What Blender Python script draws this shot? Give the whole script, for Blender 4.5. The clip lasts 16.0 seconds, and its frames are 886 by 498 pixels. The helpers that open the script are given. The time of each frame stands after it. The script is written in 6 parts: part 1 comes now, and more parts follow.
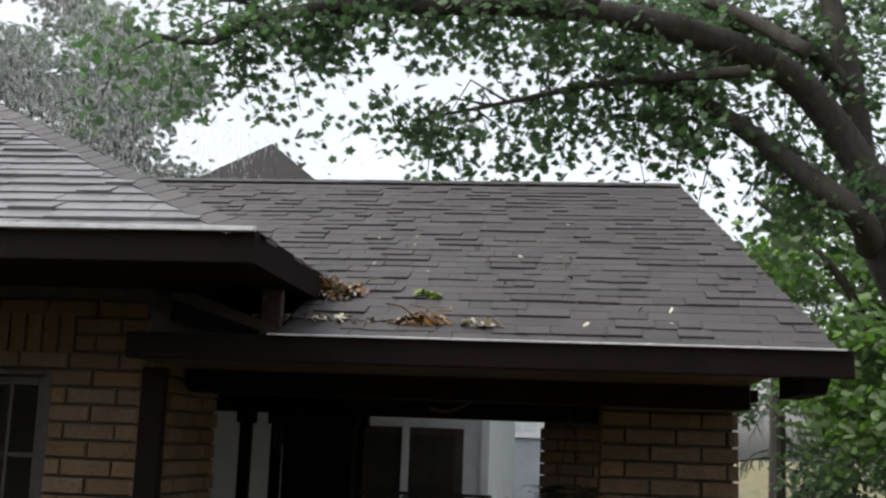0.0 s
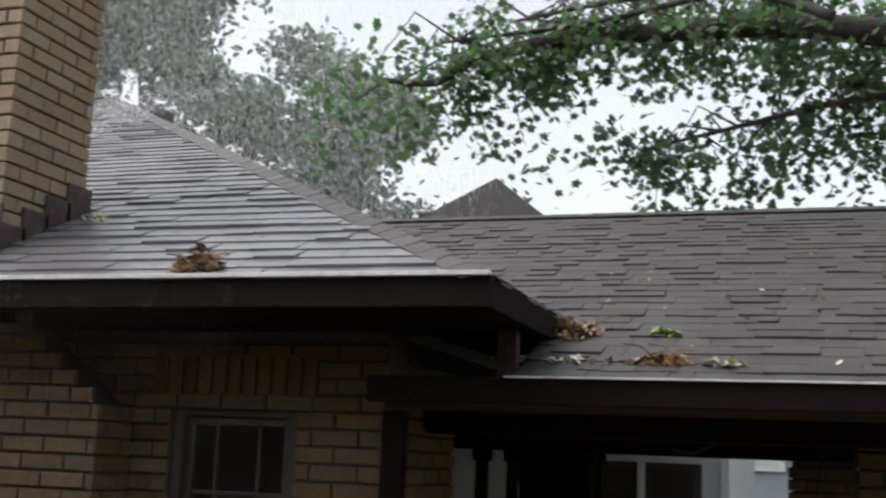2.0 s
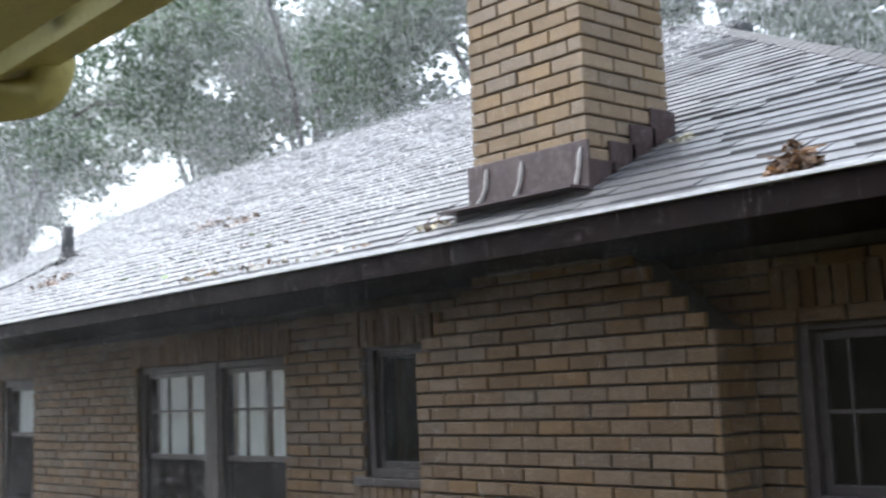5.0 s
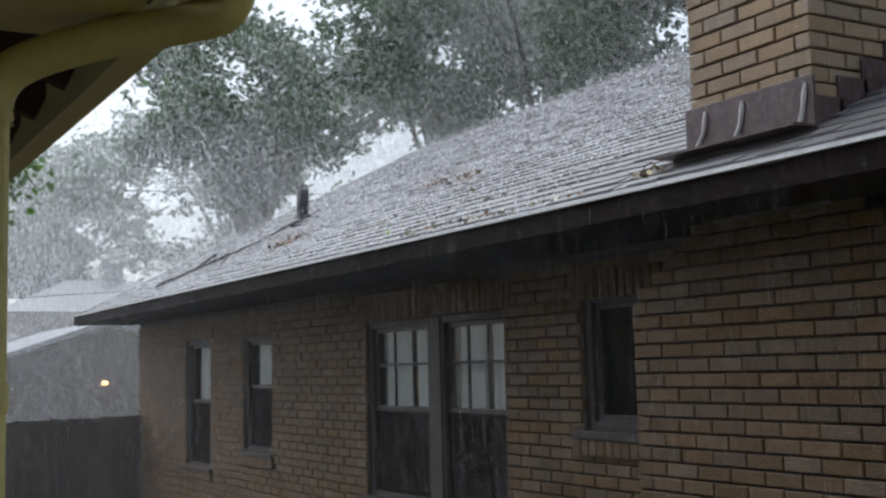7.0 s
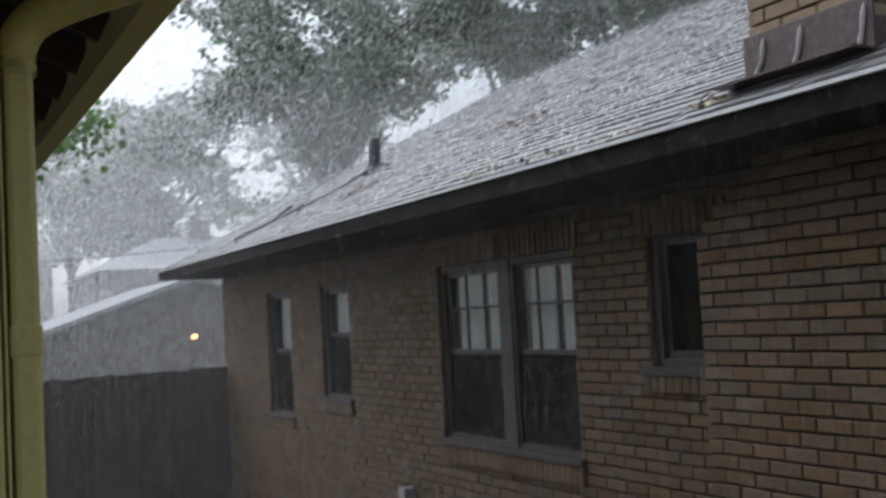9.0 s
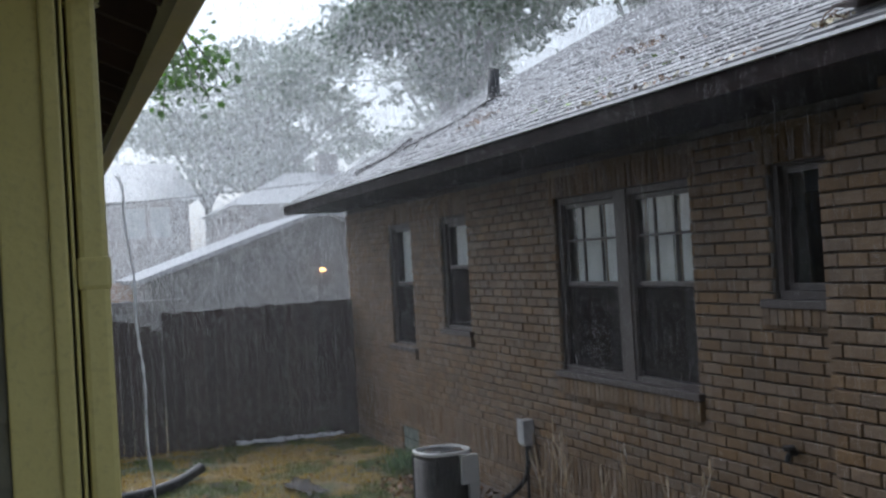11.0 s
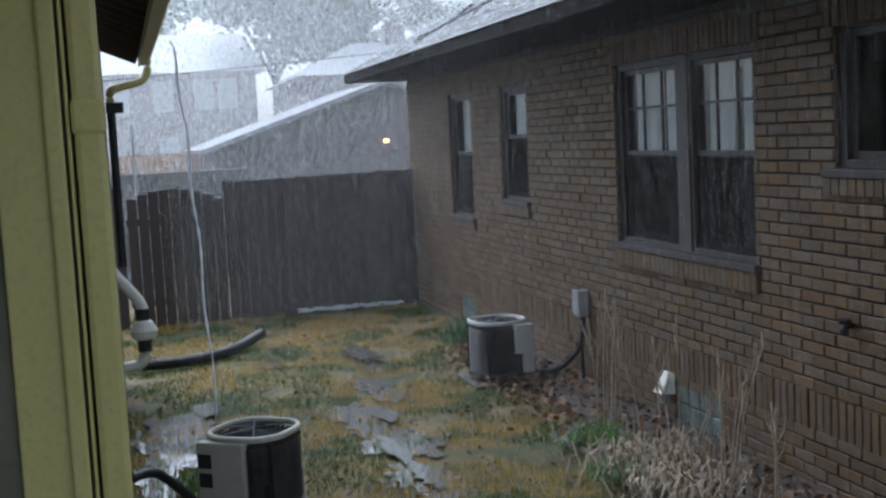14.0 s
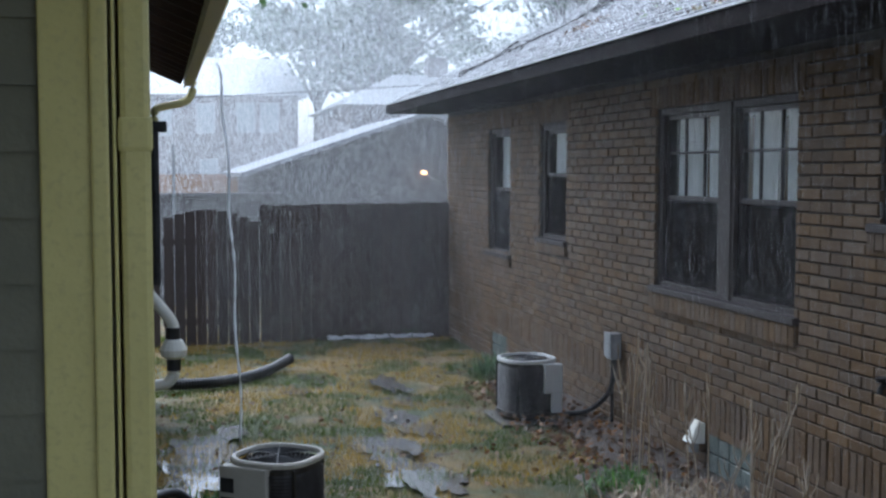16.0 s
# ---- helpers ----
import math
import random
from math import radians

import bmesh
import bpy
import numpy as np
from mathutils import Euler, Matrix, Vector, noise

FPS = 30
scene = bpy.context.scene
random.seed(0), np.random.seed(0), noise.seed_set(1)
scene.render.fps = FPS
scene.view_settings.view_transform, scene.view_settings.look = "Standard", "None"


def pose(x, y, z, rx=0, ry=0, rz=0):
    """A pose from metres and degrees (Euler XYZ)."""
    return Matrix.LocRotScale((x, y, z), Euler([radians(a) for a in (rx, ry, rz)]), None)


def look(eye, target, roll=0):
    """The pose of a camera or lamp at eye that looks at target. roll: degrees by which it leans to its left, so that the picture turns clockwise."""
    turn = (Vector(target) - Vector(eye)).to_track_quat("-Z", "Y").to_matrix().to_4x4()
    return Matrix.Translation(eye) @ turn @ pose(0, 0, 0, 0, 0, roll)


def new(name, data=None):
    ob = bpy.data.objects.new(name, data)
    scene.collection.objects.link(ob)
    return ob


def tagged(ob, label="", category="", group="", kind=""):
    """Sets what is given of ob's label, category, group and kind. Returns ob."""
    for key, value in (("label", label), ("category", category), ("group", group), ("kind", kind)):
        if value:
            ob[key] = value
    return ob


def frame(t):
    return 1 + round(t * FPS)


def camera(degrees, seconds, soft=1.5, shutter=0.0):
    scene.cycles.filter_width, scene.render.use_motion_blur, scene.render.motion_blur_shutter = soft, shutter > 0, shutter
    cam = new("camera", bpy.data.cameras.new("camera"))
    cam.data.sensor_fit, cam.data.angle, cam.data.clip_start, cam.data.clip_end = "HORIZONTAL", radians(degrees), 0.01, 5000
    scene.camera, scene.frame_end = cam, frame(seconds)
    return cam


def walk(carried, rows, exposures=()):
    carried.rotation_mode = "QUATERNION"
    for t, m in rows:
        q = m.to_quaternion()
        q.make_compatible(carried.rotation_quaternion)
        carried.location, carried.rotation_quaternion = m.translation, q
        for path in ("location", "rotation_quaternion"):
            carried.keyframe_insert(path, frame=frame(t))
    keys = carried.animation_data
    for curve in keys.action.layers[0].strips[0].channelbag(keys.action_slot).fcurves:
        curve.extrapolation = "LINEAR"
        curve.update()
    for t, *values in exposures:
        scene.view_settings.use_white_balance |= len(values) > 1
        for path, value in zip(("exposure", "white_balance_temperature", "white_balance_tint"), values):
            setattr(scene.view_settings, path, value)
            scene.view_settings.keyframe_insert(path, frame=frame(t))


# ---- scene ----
cam = camera(41.8, 16.0, soft=2.4, shutter=0.4)
PATH = [
    (0, (0.446, -0.561, 2.776), (0.201, 1.397, 3.102), 2.2),
    (0.5, (0.448, -0.547, 2.776), (0.153, 1.404, 3.106), 2.2),
    (1, (0.425, -0.536, 2.781), (0.04, 1.398, 3.117), 2.4),
    (1.5, (0.403, -0.536, 2.82), (-0.083, 1.374, 3.161), 2.8),
    (2, (0.387, -0.513, 2.832), (-0.232, 1.354, 3.192), 2.4),
    (2.5, (0.35, -0.505, 2.841), (-0.381, 1.319, 3.214), 2.7),
    (3, (0.337, -0.467, 2.848), (-0.539, 1.298, 3.193), 2.0),
    (3.5, (0.341, -0.41, 2.832), (-0.764, 1.232, 3.116), 1.7),
    (4, (0.367, -0.312, 2.813), (-0.928, 1.201, 2.996), 2.7),
    (4.5, (0.311, -0.224, 2.816), (-1.099, 1.18, 3.023), -0.8),
    (5, (0.24, -0.145, 2.802), (-1.242, 1.175, 3.045), -2.4),
    (5.2, (0.238, -0.163, 2.822), (-1.292, 1.103, 3.058), -3.4),
    (7.3, (0.238, 0.0, 2.674), (-1.501, 0.968, 2.874), -1.1),
    (7.5, (0.247, 0.001, 2.666), (-1.499, 0.956, 2.863), -1.1),
    (8, (0.267, -0.016, 2.662), (-1.474, 0.951, 2.839), -1.4),
    (8.5, (0.274, 0.05, 2.67), (-1.488, 0.983, 2.828), -3.0),
    (9, (0.309, 0.11, 2.656), (-1.49, 0.976, 2.775), -3.1),
    (9.2, (0.326, 0.105, 2.666), (-1.491, 0.939, 2.706), -2.6),
    (11.3, (0.256, 0.293, 2.639), (-1.645, 0.914, 2.639), -3.6),
    (11.5, (0.248, 0.306, 2.635), (-1.66, 0.906, 2.608), -3.9),
    (12, (0.216, 0.36, 2.611), (-1.699, 0.932, 2.528), -4.9),
    (12.5, (0.168, 0.424, 2.597), (-1.753, 0.965, 2.468), -5.1),
    (13, (0.148, 0.46, 2.585), (-1.777, 0.98, 2.432), -4.0),
    (13.5, (0.15, 0.455, 2.573), (-1.775, 0.968, 2.401), -3.2),
    (14, (0.19, 0.423, 2.58), (-1.73, 0.949, 2.387), -2.9),
    (14.5, (0.136, 0.466, 2.558), (-1.777, 1.005, 2.339), -2.0),
    (15, (0.117, 0.467, 2.554), (-1.804, 0.984, 2.35), -1.0),
    (15.5, (0.126, 0.448, 2.588), (-1.806, 0.935, 2.422), -1.1),
    (16, (0.146, 0.413, 2.582), (-1.792, 0.888, 2.448), -0.0),
]
walk(cam, [(t, look(eye, target, roll)) for t, eye, target, roll in PATH],
     exposures=[(0, 1.1, 6500, 10), (2.6, 0.95, 6450, 10), (3.2, 0.85, 6400, 10), (3.8, 0.95, 6350, 9), (4.5, 1.55, 6000, 8), (5.2, 1.8, 5850, 8), (7.3, 0.68, 5950, 9), (9.2, 0.68, 5950, 9), (11.3, 0.9, 5650, 9), (14, 1.1, 5400, 8), (16, 1.22, 5250, 8)])

# ---- world and light ----
world = bpy.data.worlds.new("overcast_sky")
scene.world = world
world.use_nodes = True
wn = world.node_tree.nodes
wl = world.node_tree.links
sky = wn.new("ShaderNodeTexSky")
sky.sky_type = "NISHITA"
sky.sun_disc = False
sky.sun_elevation = radians(52)
sky.sun_rotation = radians(250)
sky.dust_density = 4.0
sky.air_density = 1.0
soften = wn.new("ShaderNodeHueSaturation")
soften.inputs["Saturation"].default_value = 0.3
wl.new(sky.outputs["Color"], soften.inputs["Color"])
wl.new(soften.outputs["Color"], wn["Background"].inputs["Color"])
wn["Background"].inputs["Strength"].default_value = 0.15
sun_data = bpy.data.lights.new("sun", "SUN")
sun_data.energy = 0.5
sun_data.angle = radians(40)
sun_data.color = (1.0, 0.98, 0.94)
sun = new("sun", sun_data)
sun.matrix_world = look((-20, 8, 30), (0, 2, 0))

# ---- materials ----


def mat(name, a, b, rough=0.6, scale=6.0, bump=0.2, bump_scale=60.0, c=None, metal=0.0, spec=0.5, stretch=(1, 1, 1), vary=0.0, coat=0.0, rough2=None, dist=0.01):
    """A surface of two mixed tones (noise at a large scale), an optional third (fine grain), fine relief and a tone that varies from piece to piece."""
    m = bpy.data.materials.new(name)
    m.use_nodes = True
    n, l = m.node_tree.nodes, m.node_tree.links
    bs = n["Principled BSDF"]
    co = n.new("ShaderNodeNewGeometry")
    mp = n.new("ShaderNodeMapping")
    mp.inputs["Scale"].default_value = stretch
    l.new(co.outputs["Position"], mp.inputs["Vector"])
    n1 = n.new("ShaderNodeTexNoise")
    n1.inputs["Scale"].default_value = scale
    n1.inputs["Detail"].default_value = 6
    n1.inputs["Roughness"].default_value = 0.65
    l.new(mp.outputs["Vector"], n1.inputs["Vector"])
    ramp = n.new("ShaderNodeValToRGB")
    ramp.color_ramp.elements[0].position, ramp.color_ramp.elements[1].position = 0.36, 0.64
    ramp.color_ramp.elements[0].color, ramp.color_ramp.elements[1].color = (*a, 1), (*b, 1)
    l.new(n1.outputs["Fac"], ramp.inputs["Fac"])
    col = ramp.outputs["Color"]
    n2 = n.new("ShaderNodeTexNoise")
    n2.inputs["Scale"].default_value = bump_scale
    n2.inputs["Detail"].default_value = 5
    l.new(mp.outputs["Vector"], n2.inputs["Vector"])
    if c:
        mx = n.new("ShaderNodeMix")
        mx.data_type = "RGBA"
        r2 = n.new("ShaderNodeValToRGB")
        r2.color_ramp.elements[0].position, r2.color_ramp.elements[1].position = 0.52, 0.7
        l.new(n2.outputs["Fac"], r2.inputs["Fac"])
        l.new(r2.outputs["Color"], mx.inputs["Factor"])
        l.new(col, mx.inputs["A"])
        mx.inputs["B"].default_value = (*c, 1)
        col = mx.outputs["Result"]
    if vary:
        oi = n.new("ShaderNodeObjectInfo")
        add = n.new("ShaderNodeMath")
        add.operation = "ADD"
        l.new(oi.outputs["Random"], add.inputs[0])
        l.new(co.outputs["Random Per Island"], add.inputs[1])
        fr = n.new("ShaderNodeMath")
        fr.operation = "FRACT"
        l.new(add.outputs[0], fr.inputs[0])
        rg = n.new("ShaderNodeMapRange")
        rg.inputs["To Min"].default_value, rg.inputs["To Max"].default_value = 1 - vary, 1 + vary
        l.new(fr.outputs[0], rg.inputs["Value"])
        hs = n.new("ShaderNodeHueSaturation")
        l.new(rg.outputs["Result"], hs.inputs["Value"])
        mul = n.new("ShaderNodeMath")
        mul.operation = "MULTIPLY"
        mul.inputs[1].default_value = 7.31
        l.new(fr.outputs[0], mul.inputs[0])
        fr2 = n.new("ShaderNodeMath")
        fr2.operation = "FRACT"
        l.new(mul.outputs[0], fr2.inputs[0])
        rg2 = n.new("ShaderNodeMapRange")
        rg2.inputs["To Min"].default_value, rg2.inputs["To Max"].default_value = 1 - vary, 1 + vary
        l.new(fr2.outputs[0], rg2.inputs["Value"])
        l.new(rg2.outputs["Result"], hs.inputs["Saturation"])
        l.new(col, hs.inputs["Color"])
        col = hs.outputs["Color"]
    l.new(col, bs.inputs["Base Color"])
    rr = n.new("ShaderNodeMapRange")
    rr.inputs["To Min"].default_value, rr.inputs["To Max"].default_value = rough, rough2 if rough2 is not None else min(1, rough + 0.2)
    l.new(n1.outputs["Fac"], rr.inputs["Value"])
    l.new(rr.outputs["Result"], bs.inputs["Roughness"])
    bs.inputs["Metallic"].default_value = metal
    bs.inputs["Specular IOR Level"].default_value = spec
    bs.inputs["Coat Weight"].default_value = coat
    if bump:
        bp = n.new("ShaderNodeBump")
        bp.inputs["Strength"].default_value = bump
        bp.inputs["Distance"].default_value = dist
        l.new(n2.outputs["Fac"], bp.inputs["Height"])
        l.new(bp.outputs["Normal"], bs.inputs["Normal"])
    return m


# Darker than the stack brick: shade between the houses is partly in this colour.
M_BRICK = mat("shade_darkened_tan_brick", (0.116, 0.077, 0.044), (0.156, 0.105, 0.059), 0.6, 9, 0.6, 70, (0.086, 0.06, 0.04), vary=0.17, spec=0.35)
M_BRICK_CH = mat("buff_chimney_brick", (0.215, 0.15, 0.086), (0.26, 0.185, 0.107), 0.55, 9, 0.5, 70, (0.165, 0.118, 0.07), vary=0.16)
M_MORTAR = mat("dark_mortar", (0.06, 0.052, 0.045), (0.09, 0.08, 0.07), 0.8, 20, 0.5, 120)
# Grey base raised so the colour carries some wet sheen and mist.
M_SHINGLE = mat("sheen_lightened_asphalt_shingle", (0.112, 0.112, 0.117), (0.15, 0.147, 0.147), 0.3, 9, 0.35, 220, (0.15, 0.142, 0.135), vary=0.2, rough2=0.36, dist=0.002, spec=0.9)
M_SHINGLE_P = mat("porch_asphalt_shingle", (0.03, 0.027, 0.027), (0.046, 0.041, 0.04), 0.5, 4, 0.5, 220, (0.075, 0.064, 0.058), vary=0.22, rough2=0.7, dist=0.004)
M_TRIM = mat("brown_painted_trim", (0.009, 0.0058, 0.0054), (0.014, 0.0088, 0.008), 0.65, 5, 0.15, 90, spec=0.08)
M_FRAME = mat("taupe_window_paint", (0.045, 0.035, 0.032), (0.062, 0.05, 0.045), 0.5, 7, 0.2, 90)
M_SASH = mat("dark_sash_paint", (0.035, 0.028, 0.026), (0.06, 0.048, 0.044), 0.4, 7, 0.15, 90)
M_FLASH = mat("brown_metal_flashing", (0.034, 0.017, 0.016), (0.056, 0.031, 0.028), 0.35, 7, 0.3, 25, (0.08, 0.06, 0.056), metal=0.1)
M_SEAL = mat("grey_sealant", (0.35, 0.33, 0.31), (0.5, 0.48, 0.45), 0.5, 20, 0.3, 60)
M_DARKROOF = mat("dark_wet_roof", (0.018, 0.016, 0.016), (0.03, 0.027, 0.026), 0.6, 5, 0.4, 60, spec=0.2)
M_EDGE = mat("wet_drip_edge", (0.55, 0.55, 0.55), (0.7, 0.7, 0.7), 0.3, 20, 0.1, 60)
M_YELLOW = mat("yellow_trim_paint", (0.52, 0.455, 0.165), (0.58, 0.515, 0.20), 0.35, 3, 0.12, 60, (0.48, 0.42, 0.165))
M_SIDING = mat("olive_lap_siding", (0.13, 0.125, 0.085), (0.17, 0.16, 0.11), 0.5, 3, 0.2, 60)
M_SOFFIT = mat("dark_brown_soffit_boards", (0.04, 0.022, 0.016), (0.07, 0.04, 0.028), 0.6, 4, 0.3, 50)
M_FENCE = mat("wet_dark_fence_wood", (0.05, 0.036, 0.032), (0.066, 0.049, 0.044), 0.5, 5, 0.4, 30, (0.075, 0.062, 0.058), stretch=(4, 4, 0.4), vary=0.14)
M_GROUND = None
M_CONCRETE = mat("wet_concrete", (0.22, 0.21, 0.19), (0.32, 0.30, 0.27), 0.4, 8, 0.4, 80)
M_PAD = mat("dark_wet_concrete", (0.07, 0.065, 0.055), (0.11, 0.10, 0.09), 0.35, 8, 0.4, 80)
# Light grey for the added bounce floor and one outdoor unit's panels.
M_DECK = mat("light_grey_bounce_panel_paint", (0.45, 0.45, 0.44), (0.52, 0.52, 0.5), 0.5, 4, 0.2, 60)
M_BEIGE = mat("beige_enamel", (0.40, 0.375, 0.32), (0.47, 0.445, 0.385), 0.35, 4, 0.1, 80)
M_GRILLE = mat("dark_louvred_steel", (0.03, 0.027, 0.025), (0.055, 0.05, 0.046), 0.4, 10, 0.2, 60, metal=0.3)
M_GREY = mat("grey_galvanised_steel", (0.30, 0.31, 0.32), (0.42, 0.43, 0.44), 0.4, 9, 0.15, 60, metal=0.4)
M_WHITE = mat("white_plastic", (0.70, 0.68, 0.59), (0.78, 0.76, 0.67), 0.35, 5, 0.08, 60)
M_BLACK = mat("black_rubber", (0.012, 0.012, 0.013), (0.03, 0.03, 0.032), 0.4, 9, 0.2, 60)
M_BARK = mat("wet_dark_bark", (0.028, 0.022, 0.018), (0.06, 0.05, 0.042), 0.7, 5, 0.8, 30, stretch=(3, 3, 0.6), dist=0.03)
M_CURTAIN = mat("white_lace_curtain", (0.62, 0.62, 0.61), (0.72, 0.72, 0.71), 0.9, 12, 0.1, 120)
M_DRAPE = mat("grey_drape_cloth", (0.26, 0.24, 0.235), (0.34, 0.32, 0.31), 0.9, 12, 0.1, 120)
M_WALLIN = mat("dim_plaster", (0.3, 0.28, 0.25), (0.36, 0.34, 0.30), 0.9, 3, 0.1, 50)
M_PALE = mat("white_painted_clapboard", (0.62, 0.64, 0.66), (0.72, 0.74, 0.76), 0.5, 3, 0.1, 50)
M_BLUEGREY = mat("blue_grey_siding", (0.26, 0.29, 0.33), (0.32, 0.35, 0.39), 0.5, 2, 0.15, 40)
M_GARAGE = mat("grey_garage_siding", (0.13, 0.12, 0.12), (0.17, 0.16, 0.155), 0.6, 2, 0.2, 40)
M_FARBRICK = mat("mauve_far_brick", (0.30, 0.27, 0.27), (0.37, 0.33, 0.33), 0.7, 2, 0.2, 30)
# Far roofs: wet sky shine is painted in as a pale base.
M_FARROOF = mat("sheen_paled_far_roof", (0.30, 0.31, 0.33), (0.38, 0.39, 0.41), 0.25, 2, 0.2, 30)
M_ORANGE = mat("orange_cedar_boards", (0.42, 0.24, 0.13), (0.52, 0.31, 0.18), 0.6, 3, 0.2, 40)
M_DRY = mat("dry_straw_stalk", (0.30, 0.235, 0.165), (0.42, 0.345, 0.25), 0.7, 20, 0.2, 90, vary=0.25)
M_DEADLEAF = mat("brown_dead_leaves", (0.13, 0.07, 0.036), (0.22, 0.13, 0.068), 0.6, 30, 0.2, 90, vary=0.4)
M_SPRIG = mat("green_leaf_litter", (0.16, 0.26, 0.05), (0.26, 0.36, 0.08), 0.5, 30, 0.2, 90, vary=0.3)
M_PALELEAF = mat("pale_fallen_leaf", (0.42, 0.38, 0.26), (0.55, 0.5, 0.36), 0.5, 30, 0.2, 90, vary=0.3)


def leaf_mat(name, a, b, vary=0.35, trans=0.35):
    m = mat(name, a, b, 0.4, 3, 0.0, 60, vary=vary)
    n, l = m.node_tree.nodes, m.node_tree.links
    bs = n["Principled BSDF"]
    src = bs.inputs["Base Color"].links[0].from_socket
    tr = n.new("ShaderNodeBsdfTranslucent")
    l.new(src, tr.inputs["Color"])
    mx = n.new("ShaderNodeMixShader")
    mx.inputs[0].default_value = trans
    l.new(bs.outputs[0], mx.inputs[1])
    l.new(tr.outputs[0], mx.inputs[2])
    l.new(mx.outputs[0], n["Material Output"].inputs["Surface"])
    return m


M_LEAF = leaf_mat("maple_leaf", (0.08, 0.145, 0.065), (0.125, 0.2, 0.095), trans=0.6)
# Distant leaves: rain haze is put into a paler, greyer base colour.
M_LEAF_FAR = leaf_mat("haze_lightened_foliage", (0.10, 0.145, 0.092), (0.13, 0.178, 0.115), 0.2, trans=0.65)
M_LEAF_BRIGHT = leaf_mat("light_green_foliage", (0.09, 0.17, 0.045), (0.14, 0.24, 0.075), trans=0.5)
M_NEEDLE = leaf_mat("dark_spruce_needles", (0.03, 0.055, 0.04), (0.05, 0.08, 0.055), trans=0.15)
M_GRASS = leaf_mat("lawn_grass_blades", (0.065, 0.105, 0.012), (0.115, 0.15, 0.024), 0.4)
M_GRASS_DRY = leaf_mat("straw_grass_blades", (0.35, 0.235, 0.045), (0.46, 0.32, 0.08), 0.3)


def glass(name, tint=(0.8, 0.85, 0.85), rough=0.02, clear=0.75):
    m = bpy.data.materials.new(name)
    m.use_nodes = True
    n, l = m.node_tree.nodes, m.node_tree.links
    n.remove(n["Principled BSDF"])
    g = n.new("ShaderNodeBsdfGlossy")
    g.inputs["Roughness"].default_value = rough
    t = n.new("ShaderNodeBsdfTransparent")
    t.inputs["Color"].default_value = (*tint, 1)
    mx = n.new("ShaderNodeMixShader")
    mx.inputs[0].default_value = 0.05
    l.new(t.outputs[0], mx.inputs[1])
    l.new(g.outputs[0], mx.inputs[2])
    l.new(mx.outputs[0], n["Material Output"].inputs["Surface"])
    return m


M_GLASS = glass("window_glass", (0.95, 0.97, 0.97))


def screen(name, color, cover):
    """A fine woven mesh: part open air, part dark wire."""
    m = bpy.data.materials.new(name)
    m.use_nodes = True
    n, l = m.node_tree.nodes, m.node_tree.links
    n.remove(n["Principled BSDF"])
    d = n.new("ShaderNodeBsdfDiffuse")
    d.inputs["Color"].default_value = (*color, 1)
    t = n.new("ShaderNodeBsdfTransparent")
    mx = n.new("ShaderNodeMixShader")
    mx.inputs[0].default_value = cover
    l.new(t.outputs[0], mx.inputs[1])
    l.new(d.outputs[0], mx.inputs[2])
    l.new(mx.outputs[0], n["Material Output"].inputs["Surface"])
    return m


M_SCREEN = screen("dark_insect_screen", (0.05, 0.045, 0.044), 0.5)


def plain(name, color, rough, ior=1.33, trans=0.0, emit=0.0, metal=0.0):
    m = bpy.data.materials.new(name)
    m.use_nodes = True
    bs = m.node_tree.nodes["Principled BSDF"]
    bs.inputs["Base Color"].default_value = (*color, 1)
    bs.inputs["Roughness"].default_value = rough
    bs.inputs["IOR"].default_value = ior
    bs.inputs["Transmission Weight"].default_value = trans
    bs.inputs["Metallic"].default_value = metal
    if emit:
        bs.inputs["Emission Color"].default_value = (*color, 1)
        bs.inputs["Emission Strength"].default_value = emit
    return m


M_PUDDLE = mat("muddy_puddle_water", (0.09, 0.085, 0.075), (0.13, 0.125, 0.11), 0.16, 4, 0.8, 40, rough2=0.3, dist=0.006, spec=1.0, coat=1.0)
M_RAIN = leaf_mat("falling_rain_drops", (0.85, 0.86, 0.87), (0.9, 0.91, 0.92), 0.0, 0.5)
M_STREAM = plain("falling_water", (0.92, 0.94, 0.96), 0.15, 1.33, 0.25)
M_LAMP = plain("warm_lamp_glow", (1.0, 0.5, 0.16), 0.4, emit=2.6)


